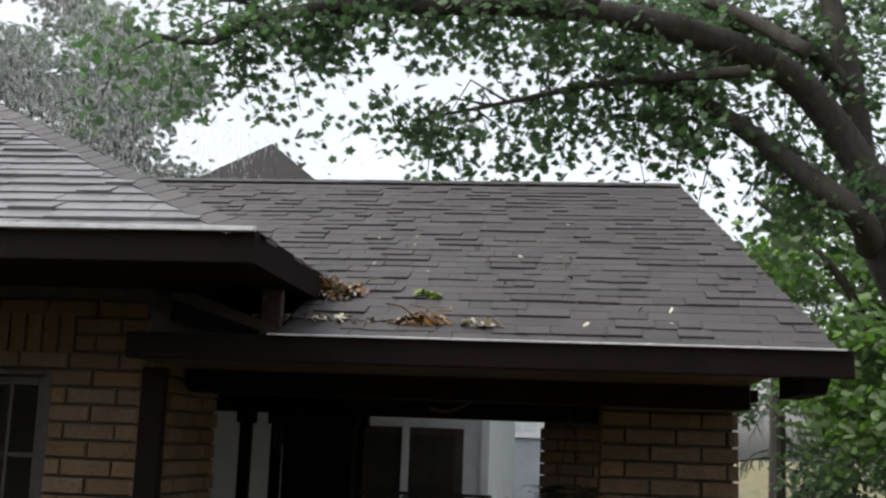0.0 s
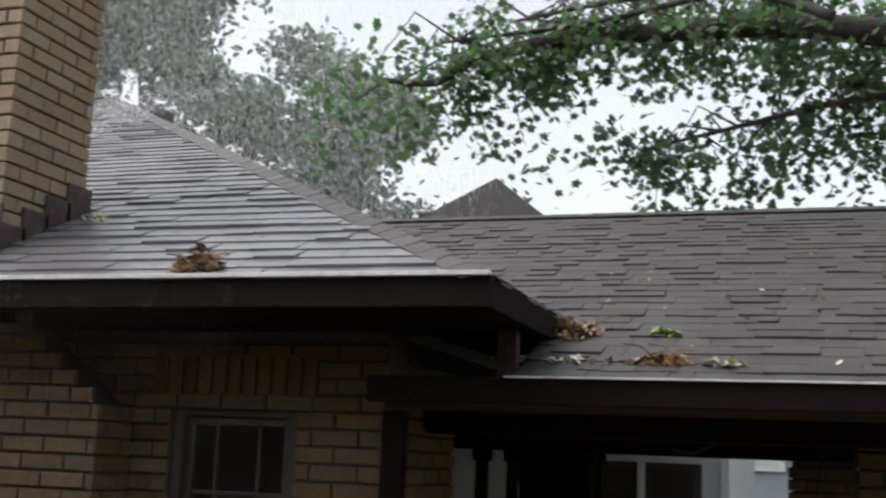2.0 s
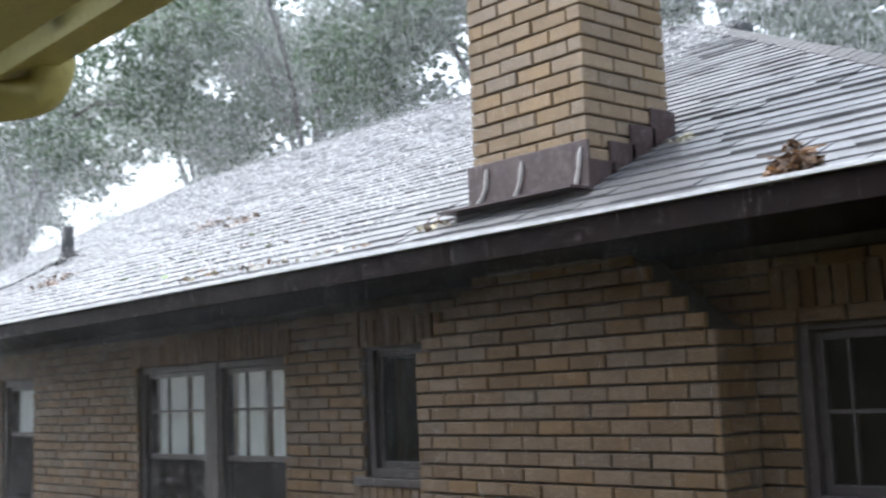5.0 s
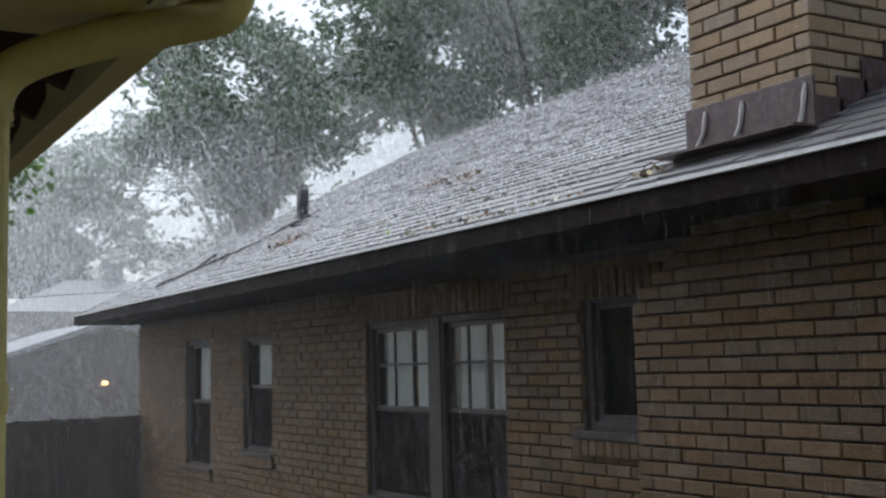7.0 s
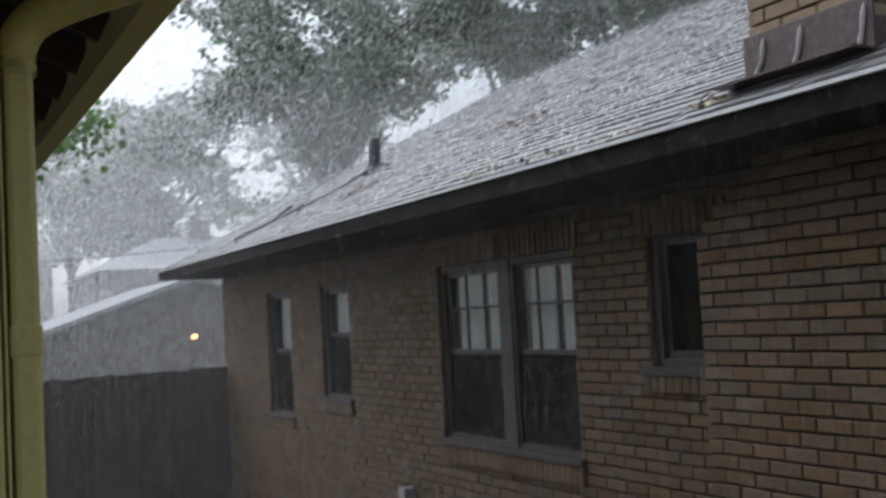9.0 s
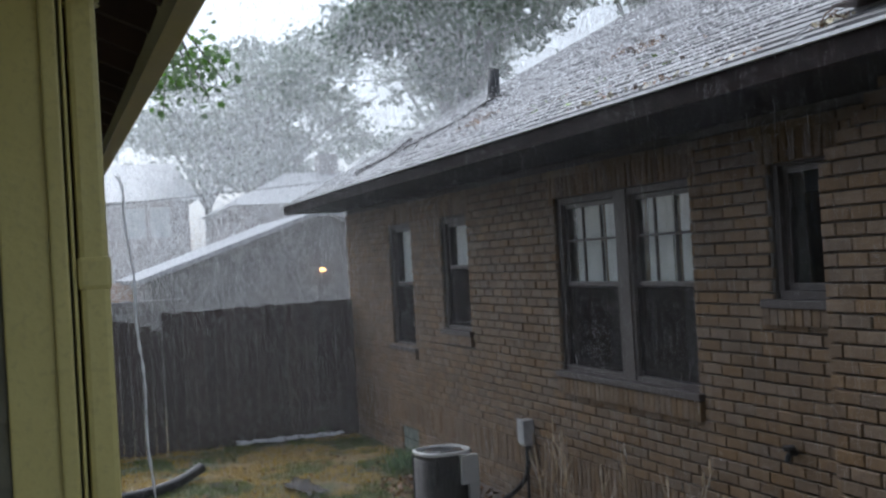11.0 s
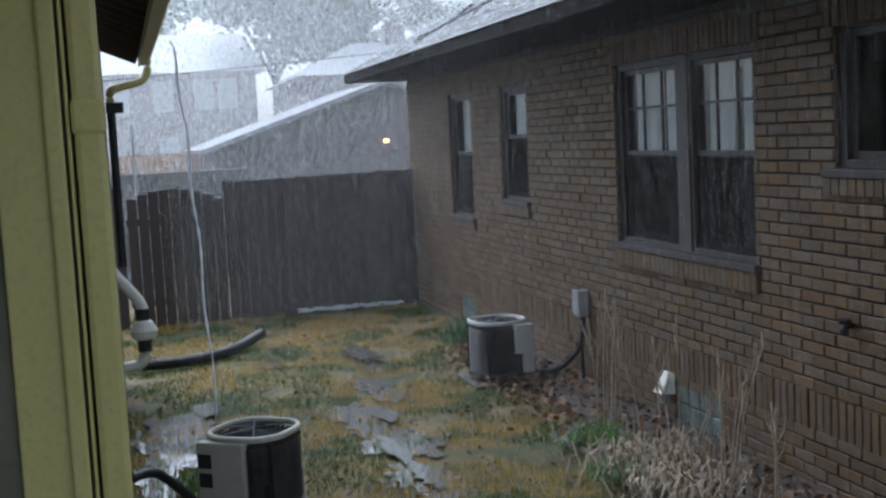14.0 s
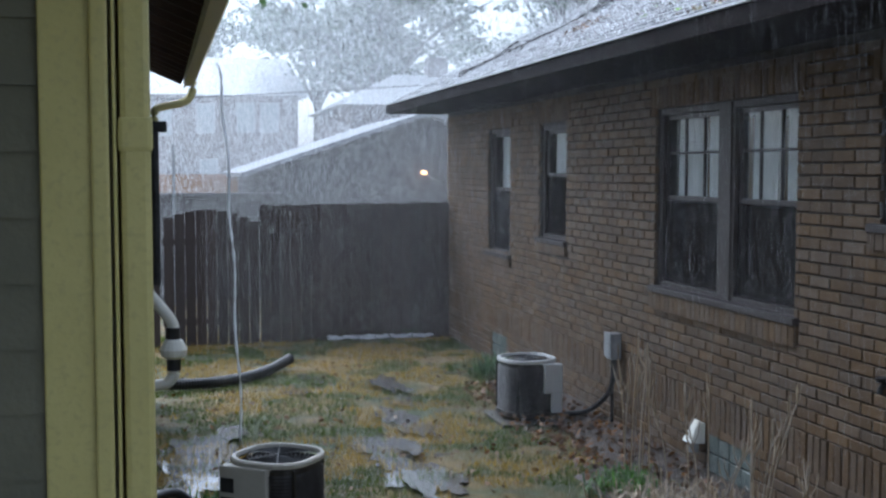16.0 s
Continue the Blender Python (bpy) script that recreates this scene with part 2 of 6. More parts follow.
def ground_mat():
    m = bpy.data.materials.new("patchy_wet_lawn")
    m.use_nodes = True
    n, l = m.node_tree.nodes, m.node_tree.links
    bs = n["Principled BSDF"]
    co = n.new("ShaderNodeNewGeometry")

    def noise_at(scale, detail=6):
        t = n.new("ShaderNodeTexNoise")
        t.inputs["Scale"].default_value = scale
        t.inputs["Detail"].default_value = detail
        t.inputs["Roughness"].default_value = 0.7
        l.new(co.outputs["Position"], t.inputs["Vector"])
        return t.outputs["Fac"]

    def mixed(fac, lo, hi, a, b):
        r = n.new("ShaderNodeMapRange")
        r.inputs["From Min"].default_value, r.inputs["From Max"].default_value = lo, hi
        l.new(fac, r.inputs["Value"])
        mx = n.new("ShaderNodeMix")
        mx.data_type = "RGBA"
        l.new(r.outputs["Result"], mx.inputs["Factor"])
        for key, v in (("A", a), ("B", b)):
            if isinstance(v, tuple):
                mx.inputs[key].default_value = (*v, 1)
            else:
                l.new(v, mx.inputs[key])
        return mx.outputs["Result"]

    big, mid, fine = noise_at(0.9), noise_at(5), noise_at(45)
    green = mixed(mid, 0.35, 0.65, (0.04, 0.058, 0.012), (0.085, 0.10, 0.024))
    straw = mixed(fine, 0.3, 0.7, (0.17, 0.115, 0.03), (0.31, 0.215, 0.065))
    c = mixed(big, 0.44, 0.58, green, straw)
    c = mixed(mid, 0.55, 0.66, c, (0.055, 0.038, 0.022))
    c = mixed(fine, 0.62, 0.75, c, (0.20, 0.16, 0.10))
    l.new(c, bs.inputs["Base Color"])
    bs.inputs["Roughness"].default_value = 0.55
    bp = n.new("ShaderNodeBump")
    bp.inputs["Strength"].default_value = 1.0
    bp.inputs["Distance"].default_value = 0.05
    l.new(fine, bp.inputs["Height"])
    l.new(bp.outputs["Normal"], bs.inputs["Normal"])
    return m


M_GROUND = ground_mat()
M_SOIL = mat("dark_wet_soil", (0.035, 0.026, 0.02), (0.07, 0.05, 0.036), 0.45, 6, 0.9, 30, (0.11, 0.075, 0.045), dist=0.04)

# ---- mesh helpers ----


def link(name, bm, material, parent=None, label="", smooth=False):
    me = bpy.data.meshes.new(name)
    bm.normal_update()
    bm.to_mesh(me)
    bm.free()
    me.materials.append(material)
    if smooth:
        me.polygons.foreach_set("use_smooth", [True] * len(me.polygons))
    ob = new(name, me)
    ob.parent = parent
    if label:
        tagged(ob, label)
    return ob


def part(name, bm, material, parent, label="", smooth=False):
    return link(name, bm, material, parent, label, smooth)


def thing(name, label, category, group="", at=(0, 0, 0)):
    ob = new(name)
    ob.location = at
    ob.empty_display_size = 0.1
    return tagged(ob, label, category, group)


def setting(name, bm, material, label="", smooth=False):
    return tagged(link(name, bm, material, None, label, smooth), kind="structure")


def box(bm, x0, x1, y0, y1, z0, z1, bevel=0.0):
    made = bmesh.ops.create_cube(bm, size=1, matrix=Matrix.Translation(((x0 + x1) / 2, (y0 + y1) / 2, (z0 + z1) / 2)) @ Matrix.Diagonal((abs(x1 - x0), abs(y1 - y0), abs(z1 - z0), 1)))
    if bevel:
        edges = list({e for v in made["verts"] for e in v.link_edges})
        bmesh.ops.bevel(bm, geom=edges, offset=bevel, segments=2, affect="EDGES", profile=0.6)
    return bm


def boxed(*a, bevel=0.0):
    return box(bmesh.new(), *a, bevel=bevel)


def beam(bm, p, q, w, h, bevel=0.0):
    """A straight bar from p to q, w across and h high."""
    p, q = Vector(p), Vector(q)
    d = q - p
    m = Matrix.Translation((p + q) / 2) @ d.to_track_quat("X", "Z").to_matrix().to_4x4() @ Matrix.Diagonal((d.length, w, h, 1))
    made = bmesh.ops.create_cube(bm, size=1, matrix=m)
    if bevel:
        bmesh.ops.bevel(bm, geom=list({e for v in made["verts"] for e in v.link_edges}), offset=bevel, segments=2, affect="EDGES", profile=0.6)
    return bm


def tube(bm, pts, radii, sides=8, caps=True):
    """A round bar along pts; radii: one number or one for each point."""
    pts = [Vector(p) for p in pts]
    radii = [radii] * len(pts) if isinstance(radii, (int, float)) else radii
    rings = []
    for i, p in enumerate(pts):
        d = (pts[min(i + 1, len(pts) - 1)] - pts[max(i - 1, 0)]).normalized()
        side = d.cross(Vector((0, 0, 1)))
        side = side.normalized() if side.length > 0.05 else Vector((1, 0, 0))
        up = side.cross(d).normalized()
        rings.append([bm.verts.new(p + radii[i] * (math.cos(a) * side + math.sin(a) * up)) for a in (2 * math.pi * k / sides for k in range(sides))])
    for r0, r1 in zip(rings, rings[1:]):
        for k in range(sides):
            bm.faces.new((r0[k], r0[(k + 1) % sides], r1[(k + 1) % sides], r1[k]))
    if caps:
        bm.faces.new(rings[0][::-1])
        bm.faces.new(rings[-1])
    return bm


def smooth_path(pts, steps=5):
    """Catmull-Rom points through pts."""
    pts = [Vector(p) for p in pts]
    out = []
    for i in range(len(pts) - 1):
        a, b, c, d = pts[max(i - 1, 0)], pts[i], pts[i + 1], pts[min(i + 2, len(pts) - 1)]
        for k in range(steps):
            t = k / steps
            out.append(0.5 * ((2 * b) + (c - a) * t + (2 * a - 5 * b + 4 * c - d) * t * t + (3 * b - a - 3 * c + d) * t ** 3))
    out.append(pts[-1])
    return out


def raw(name, verts, faces, material, parent=None, label=""):
    me = bpy.data.meshes.new(name)
    me.from_pydata([tuple(v) for v in verts], [], faces)
    me.materials.append(material)
    me.update()
    ob = new(name, me)
    ob.parent = parent
    if label:
        tagged(ob, label)
    return ob


CUBE_F = [(0, 3, 2, 1), (4, 5, 6, 7), (0, 1, 5, 4), (1, 2, 6, 5), (2, 3, 7, 6), (3, 0, 4, 7)]


class Pile:
    """Many small boxes or leaves gathered into one mesh."""

    def __init__(self):
        self.v, self.f = [], []

    def add(self, verts, faces):
        n = len(self.v)
        self.v.extend(verts)
        self.f.extend([tuple(n + i for i in f) for f in faces])

    def box(self, o, ax, ay, az):
        """A box with corner o and the three edges."""
        o, ax, ay, az = Vector(o), Vector(ax), Vector(ay), Vector(az)
        self.add([o, o + ax, o + ax + ay, o + ay, o + az, o + ax + az, o + ax + ay + az, o + ay + az], CUBE_F)

    def link(self, name, material, parent=None, label=""):
        return raw(name, self.v, self.f, material, parent, label)


rng = random.Random(7)
G0 = 0.19           # level of the lawn

# ---- ground ----


def ground_sheet():
    def lines(lo, hi, step, far):
        mid = list(np.arange(lo, hi + 0.01, step))
        return [-far, -90, -45, -28, -22] + [c for c in mid if c > -20] + [hi + 6, hi + 16, hi + 40, 90, far]
    xs, ys = lines(-19.5, 2, 0.18, 420), lines(-2, 7, 0.18, 420)
    v, f = [], []
    for x in xs:
        for y in ys:
            near = -19.5 < x < 2 and -2 < y < 7
            v.append((x, y, 0.018 * noise.noise((x * 0.7, y * 0.7, 0)) + 0.010 * noise.noise((x * 3, y * 3, 2)) if near else 0.0))
    v = [(a, b, c + G0) for a, b, c in v]
    n = len(ys)
    for i in range(len(xs) - 1):
        for j in range(n - 1):
            f.append((i * n + j, (i + 1) * n + j, (i + 1) * n + j + 1, i * n + j + 1))
    g = raw("ground", v, f, M_GROUND, None, "patchy wet lawn with straw-coloured dead grass")
    return tagged(g, kind="structure")


ground_sheet()


def lawn_z(x, y):
    return G0 + 0.018 * noise.noise((x * 0.7, y * 0.7, 0)) + 0.010 * noise.noise((x * 3, y * 3, 2))


# ---- brick house ----
YW = 4.5            # front wall
COURSE, LONG, JOINT = 0.08, 0.24, 0.012
X_EAST, X_WEST = -1.52, -16.28
OPEN = [(-14.12, -13.18, 1.56, 3.10), (-12.06, -11.2, 1.84, 3.08), (-8.98, -6.74, 1.6, 3.10), (-5.82, -5.12, 2.27, 3.14), (-2.64, -1.96, 2.22, 3.06),
        (-7.98, -7.26, 0.26, 0.58), (-13.95, -13.3, 0.26, 0.56)]


def cells(bm, x0, x1, z0, z1, y0, y1, holes):
    """A wall of boxes between y0 and y1 that leaves the holes open."""
    xs = sorted({x0, x1, *[h[0] for h in holes], *[h[1] for h in holes]})
    for a, b in zip(xs, xs[1:]):
        zs = [z0]
        for h in sorted(holes, key=lambda q: q[2]):
            if h[0] <= a and h[1] >= b:
                zs += [h[2], h[3]]
        zs.append(z1)
        for lo, hi in zip(zs[::2], zs[1::2]):
            if hi - lo > 0.001:
                box(bm, a, b, y0, y1, lo, hi)
    return bm


house_wall = setting("wall_front", cells(bmesh.new(), X_WEST, X_EAST, 0, 3.42, YW + 0.02, YW + 0.28, OPEN), M_MORTAR, "wet tan brick bungalow wall with dark mortar joints")
setting("wall_west", boxed(X_WEST, X_WEST + 0.25, YW + 0.28, 14.3, 0, 3.42), M_BRICK, "tan brick gable end wall")
setting("wall_rear", boxed(X_WEST, -4.2, 14.3, 14.55, 0, 3.42), M_BRICK, "tan brick rear wall")
setting("wall_porch_inner", boxed(-4.35, -4.2, 5.65, 14.3, 0, 3.42), M_WALLIN, "dim plastered wall behind the open porch")
setting("wall_east_return", boxed(X_EAST - 0.25, X_EAST - 0.03, YW + 0.28, 5.62, 0, 3.3), M_MORTAR, "brick return wall at the house corner")
# Dark colour here stands in for the unlit room behind window_6.
setting("wall_porch_north", boxed(-4.2, X_EAST - 0.25, 5.5, 5.62, 0, 3.42), M_SOFFIT, "wall behind the small room, coloured dark as unlit interior")
setting("floor_house", boxed(X_WEST + 0.25, -1.85, YW + 0.3, 14.3, 0.7, 0.8), M_SOFFIT, "dark wooden floor")
setting("ceiling_house", boxed(X_WEST + 0.02, -1.62, YW + 0.02, 14.3, 3.43, 3.5), M_WALLIN, "plain plastered ceiling")


def brick_mesh(length, height, depth=0.032, ch=0.005):
    """A chamfered brick: x along the wall, y into it, z up, front at y = 0."""
    l, h = length, height
    v = [(0, depth, 0), (l, depth, 0), (l, depth, h), (0, depth, h), (0, ch, 0), (l, ch, 0), (l, ch, h), (0, ch, h),
         (ch, 0, ch), (l - ch, 0, ch), (l - ch, 0, h - ch), (ch, 0, h - ch)]
    f = [(8, 9, 10, 11)]
    for a in range(4):
        b = (a + 1) % 4
        f.append((4 + a, 4 + b, 8 + b, 8 + a))
        f.append((a, b, 4 + b, 4 + a))
    return v, f


SHARED = {}


def shared_brick(length, height, material):
    key = (round(length, 2), round(height, 3), material.name)
    if key not in SHARED:
        v, f = brick_mesh(key[0], height)
        me = bpy.data.meshes.new("brick")
        me.from_pydata(v, [], f)
        me.materials.append(material)
        SHARED[key] = me
    return SHARED[key]


def lay(parent, origin, angle, length, z0, z1, holes, soldiers, material, chosen, limit=300, clip=None, phase=0.0):
    """Running-bond brickwork on a face that starts at origin and runs along angle (degrees); holes and soldiers: (s0, s1, z0, z1).
    chosen(s, z): which bricks are objects of their own; the rest are one mesh."""
    base = pose(*origin, 0, 0, angle)
    pile = Pile()
    count = 0

    def put(s, z, l, h):
        nonlocal count
        jig = pose(s, rng.uniform(-0.003, 0.003), z, rng.uniform(-0.8, 0.8), 0, rng.uniform(-0.8, 0.8))
        if chosen(s, z) and count < limit:
            count += 1
            ob = new("brick", shared_brick(l, h, material))
            ob.parent = parent
            ob.matrix_basis = base @ jig
        else:
            v, f = brick_mesh(l, h)
            m = base @ jig
            pile.add([m @ Vector(p) for p in v], f)

    k = 0
    z = z0
    while z < z1 - 0.02:
        h = COURSE - JOINT
        lo, hi = 0.0, length
        if clip:
            lo, hi = clip(z)
        gaps = [(g[0], g[1]) for g in holes + soldiers if g[2] < z + h * 0.5 < g[3]]
        edges = [lo] + [c for g in sorted(gaps) for c in g] + [hi]
        for a, b in zip(edges[::2], edges[1::2]):
            a, b = max(a, lo), min(b, hi)
            s = math.floor((a - phase) / LONG) * LONG + phase + (LONG / 2 if k % 2 else 0) - LONG
            while s < b:
                p, q = max(s, a), min(s + LONG - JOINT, b)
                if q - p > 0.035:
                    put(p, z, q - p, h)
                s += LONG
        z += COURSE
        k += 1
    for a, b, lo, hi in soldiers:
        n = max(1, round((b - a) / COURSE))
        w = (b - a) / n
        for i in range(n):
            put(a + i * w, lo + 0.005, w - JOINT, hi - lo - JOINT)
    if pile.v:
        tagged(pile.link("brickwork", material, parent), kind="stuff")


def to_s(o):
    return (o[0] - X_WEST, o[1] - X_WEST, o[2] - 0.0, o[3])


SOLDIER = [(0.0, X_EAST - X_WEST, 0.62, 0.88)] + [(to_s(o)[0] - 0.1, to_s(o)[1] + 0.1, 3.1, 3.31) for o in OPEN[:5]]
SILLS = [(-14.2, -13.1, 1.44, 1.54), (-12.12, -11.15, 1.7, 1.82), (-9.02, -6.68, 1.42, 1.56), (-5.9, -5.08, 2.12, 2.22)]


def frame_rect(bm, x0, x1, z0, z1, y0, y1, w):
    box(bm, x0, x0 + w, y0, y1, z0, z1, 0.004)
    box(bm, x1 - w, x1, y0, y1, z0, z1, 0.004)
    box(bm, x0 + w, x1 - w, y0, y1, z1 - w, z1, 0.004)
    box(bm, x0 + w, x1 - w, y0, y1, z0, z0 + w, 0.004)
    return bm


def folds(x0, x1, z0, z1, y, amp=0.018, pitch=0.09):
    """A hanging cloth with soft folds."""
    n = max(6, int((x1 - x0) / 0.012))
    v, f = [], []
    for i in range(n + 1):
        x = x0 + (x1 - x0) * i / n
        d = amp * math.sin(2 * math.pi * x / pitch) + 0.5 * amp * math.sin(2 * math.pi * x / (pitch * 2.7) + 1)
        v += [(x, y + d, z0), (x, y + d * 0.7, z1)]
    for i in range(n):
        f.append((2 * i, 2 * i + 2, 2 * i + 3, 2 * i + 1))
    return v, f


def sash_window(name, x0, x1, z0, z1, label, double=True, curtain=True, bars=True, rail=None):
    """One hung window: outer frame, two sashes with glass, a sill."""
    w = tagged(new(name), label, kind="structure")
    part("window_frame", frame_rect(bmesh.new(), x0, x1, z0, z1, YW + 0.045, YW + 0.16, 0.055), M_FRAME, w)
    a, b = x0 + 0.055, x1 - 0.055
    rail = rail or (z0 + z1) / 2
    if double:
        up = part("upper_sash", frame_rect(bmesh.new(), a, b, rail - 0.02, z1 - 0.055, YW + 0.085, YW + 0.115, 0.04), M_SASH, w)
        part("pane", boxed(a + 0.03, b - 0.03, YW + 0.099, YW + 0.103, rail, z1 - 0.08), M_GLASS, up).visible_shadow = False
        low = part("lower_sash", frame_rect(bmesh.new(), a, b, z0 + 0.055, rail + 0.02, YW + 0.117, YW + 0.145, 0.045), M_SASH, w)
        part("pane", boxed(a + 0.03, b - 0.03, YW + 0.13, YW + 0.134, z0 + 0.08, rail), M_GLASS, low).visible_shadow = False
        part("insect_screen", boxed(a + 0.004, b - 0.004, YW + 0.075, YW + 0.078, z0 + 0.06, rail - 0.022), M_SCREEN, w, "dark insect screen")
        if bars:
            for fx in (1 / 3, 2 / 3):
                x = a + (b - a) * fx
                part("glazing_bar", boxed(x - 0.011, x + 0.011, YW + 0.09, YW + 0.11, rail + 0.02, z1 - 0.095, bevel=0.003), M_FRAME, w)
            zz = (rail + z1) / 2
            part("glazing_bar", boxed(a + 0.04, b - 0.04, YW + 0.092, YW + 0.108, zz - 0.011, zz + 0.011, bevel=0.003), M_FRAME, w)
    else:
        up = part("sash", frame_rect(bmesh.new(), a, b, z0 + 0.055, z1 - 0.055, YW + 0.085, YW + 0.12, 0.045), M_SASH, w)
        part("pane", boxed(a + 0.03, b - 0.03, YW + 0.099, YW + 0.103, z0 + 0.08, z1 - 0.08), M_GLASS, up).visible_shadow = False
    if curtain:
        mid = a + 0.5 * (b - a)
        for c0, c1 in ((a + 0.02, mid - 0.03), (mid + 0.03, b + 0.05)):
            v, f = folds(c0, c1, rail - 0.04, z1, YW + 0.21, 0.034, 0.115)
            raw("curtain", v, f, M_CURTAIN, w, "white half curtain behind the glass")
        if double:
            v, f = folds(a + 0.3 * (b - a), b + 0.05, z0 - 0.02, rail - 0.05, YW + 0.32, 0.03, 0.2)
            raw("lower_drape", v, f, M_DRAPE, w, "dim grey drape behind the screen")
    return w


sash_window("window_1", -14.12, -13.18, 1.56, 3.10, "brown double-hung window with pale upper blind", bars=False, rail=2.36)
sash_window("window_2", -12.06, -11.2, 1.84, 3.08, "small brown double-hung window", bars=False, rail=2.54)
pair = sash_window("window_3", -8.98, -7.88, 1.6, 3.10, "brown double-hung window with white curtain", rail=2.36)
sash_window("window_4", -7.73, -6.74, 1.6, 3.10, "brown double-hung window with white curtain", rail=2.36)
part("mullion", boxed(-7.9, -7.71, YW + 0.03, YW + 0.16, 1.6, 3.10, bevel=0.006), M_FRAME, pair, "broad taupe mullion")
sash_window("window_5", -5.82, -5.12, 2.27, 3.14, "narrow dark fixed window", double=False, curtain=False)
small = sash_window("window_6", -2.64, -1.96, 2.22, 3.06, "dark leaded casement window", double=False, curtain=False)
for fx in (-2.42, -2.19):
    part("glazing_bar", boxed(fx - 0.008, fx + 0.008, YW + 0.09, YW + 0.11, 2.31, 2.97), M_SASH, small)
part("glazing_bar", boxed(-2.55, -2.05, YW + 0.092, YW + 0.108, 2.63, 2.65), M_SASH, small)
for i, (a, b, z) in enumerate(((-9.02, -6.68, 1.56), (-5.9, -5.08, 2.22), (-2.69, -1.92, 2.17), (-14.2, -13.1, 1.52), (-12.12, -11.15, 1.8))):
    bm = bmesh.new()
    box(bm, a, b, YW - 0.045, YW + 0.2, z, z + 0.055, 0.008)
    setting("window_sill_%d" % (i + 1), bm, M_FRAME, "sloping taupe painted window sill")


def glass_block_window(name, x0, x1, z0, z1):
    w = tagged(new(name), "green-tinted glass block basement window", kind="structure")
    n = max(1, round((x1 - x0) / 0.2))
    m = max(1, round((z1 - z0) / 0.2))
    for i in range(n):
        for j in range(m):
            part("glass_block", boxed(x0 + (x1 - x0) * i / n + 0.005, x0 + (x1 - x0) * (i + 1) / n - 0.005, YW + 0.01, YW + 0.09, z0 + (z1 - z0) * j / m + 0.005, z0 + (z1 - z0) * (j + 1) / m - 0.005, bevel=0.012), M_BLOCK, w)
    part("mortar_bed", boxed(x0, x1, YW + 0.04, YW + 0.07, z0, z1), M_CONCRETE, w)


M_BLOCK = mat("glass_block", (0.13, 0.155, 0.14), (0.2, 0.23, 0.21), 0.08, 6, 0.4, 18, rough2=0.2)
glass_block_window("window_7", -7.98, -7.26, 0.26, 0.58)
glass_block_window("window_8", -13.95, -13.3, 0.26, 0.56)

# ---- chimney ----
CX0, CX1, CY0, CY1 = -4.22, -3.41, 4.07, 4.73
BX0, BX1, BY = -4.92, -2.84, 4.2
chimney = thing("chimney", "tall buff brick chimney with brown metal flashing", "chimney", at=(0, 0, 0))


def shoulder(z):
    if z < 3.0:
        return 0.0, BX1 - BX0
    d = (z - 3.0) * 1.4
    return min(d, CX0 - BX0), BX1 - BX0 - min(d * 0.9, BX1 - CX1)


bm = bmesh.new()
s0, s1 = shoulder(3.46)
front = [bm.verts.new((x, BY + 0.025, z)) for x, z in ((BX0 + 0.02, 0), (BX1 - 0.02, 0), (BX1 - 0.02, 3.0), (BX0 + s1 - 0.02, 3.46), (BX0 + s0 + 0.02, 3.46), (BX0 + 0.02, 3.0))]
bm.faces.new(front)
g = bmesh.ops.extrude_face_region(bm, geom=bm.faces[:])
bmesh.ops.translate(bm, verts=[v for v in g["geom"] if isinstance(v, bmesh.types.BMVert)], vec=(0, YW - BY - 0.005, 0))
bmesh.ops.recalc_face_normals(bm, faces=bm.faces)
part("chimney_breast_core", bm, M_MORTAR, chimney)
part("stack_core", boxed(CX0 + 0.025, CX1 - 0.025, CY0 + 0.025, CY1 - 0.025, 3.4, 6.6), M_MORTAR, chimney)
part("cap", boxed(CX0 - 0.05, CX1 + 0.05, CY0 - 0.05, CY1 + 0.05, 6.6, 6.7, bevel=0.01), M_CONCRETE, chimney)
part("flashing_apron", boxed(CX0 - 0.025, CX1 + 0.02, CY0 - 0.022, CY0 - 0.004, 3.70, 3.985, bevel=0.004), M_FLASH, chimney, "dented brown metal flashing apron")
bm = bmesh.new()
beam(bm, (CX0 - 0.1, CY0 - 0.09, 3.735), (CX1 + 0.05, CY0 - 0.09, 3.735), 0.2, 0.012)
part("flashing_skirt", bm, M_FLASH, chimney)
for i, y in enumerate((4.05, 4.22, 4.39, 4.56)):
    z = 3.535 + 0.5 * (y - 3.68)
    part("step_flashing", boxed(CX1 + 0.002, CX1 + 0.018, y, y + 0.2, z - 0.06, z + 0.17 + 0.02 * i, bevel=0.003), M_FLASH, chimney)
    part("step_flashing", boxed(CX0 - 0.018, CX0 - 0.002, y, y + 0.2, z - 0.06, z + 0.17, bevel=0.003), M_FLASH, chimney)
for x, tilt in ((CX0 + 0.1, 0.07), (CX0 + 0.36, 0.05), (CX1 - 0.05, 0.02)):
    bm = bmesh.new()
    tube(bm, smooth_path([(x - tilt, CY0 - 0.026, 3.74), (x + 0.01, CY0 - 0.028, 3.84), (x + 0.03, CY0 - 0.026, 3.95)], 4), [0.004, 0.012, 0.014, 0.012, 0.01, 0.012, 0.014, 0.01, 0.005], 6)
    part("sealant_streak", bm, M_SEAL, chimney, "pale sealant streak")

# ---- roofs ----
EY, EZ, PITCH = 3.68, 3.535, 0.5
RX0, RX1 = -16.5, -0.83
RIDGE_Y = 9.39
RIDGE_Z = EZ + PITCH * (RIDGE_Y - EY)
HIP = RIDGE_Y - EY


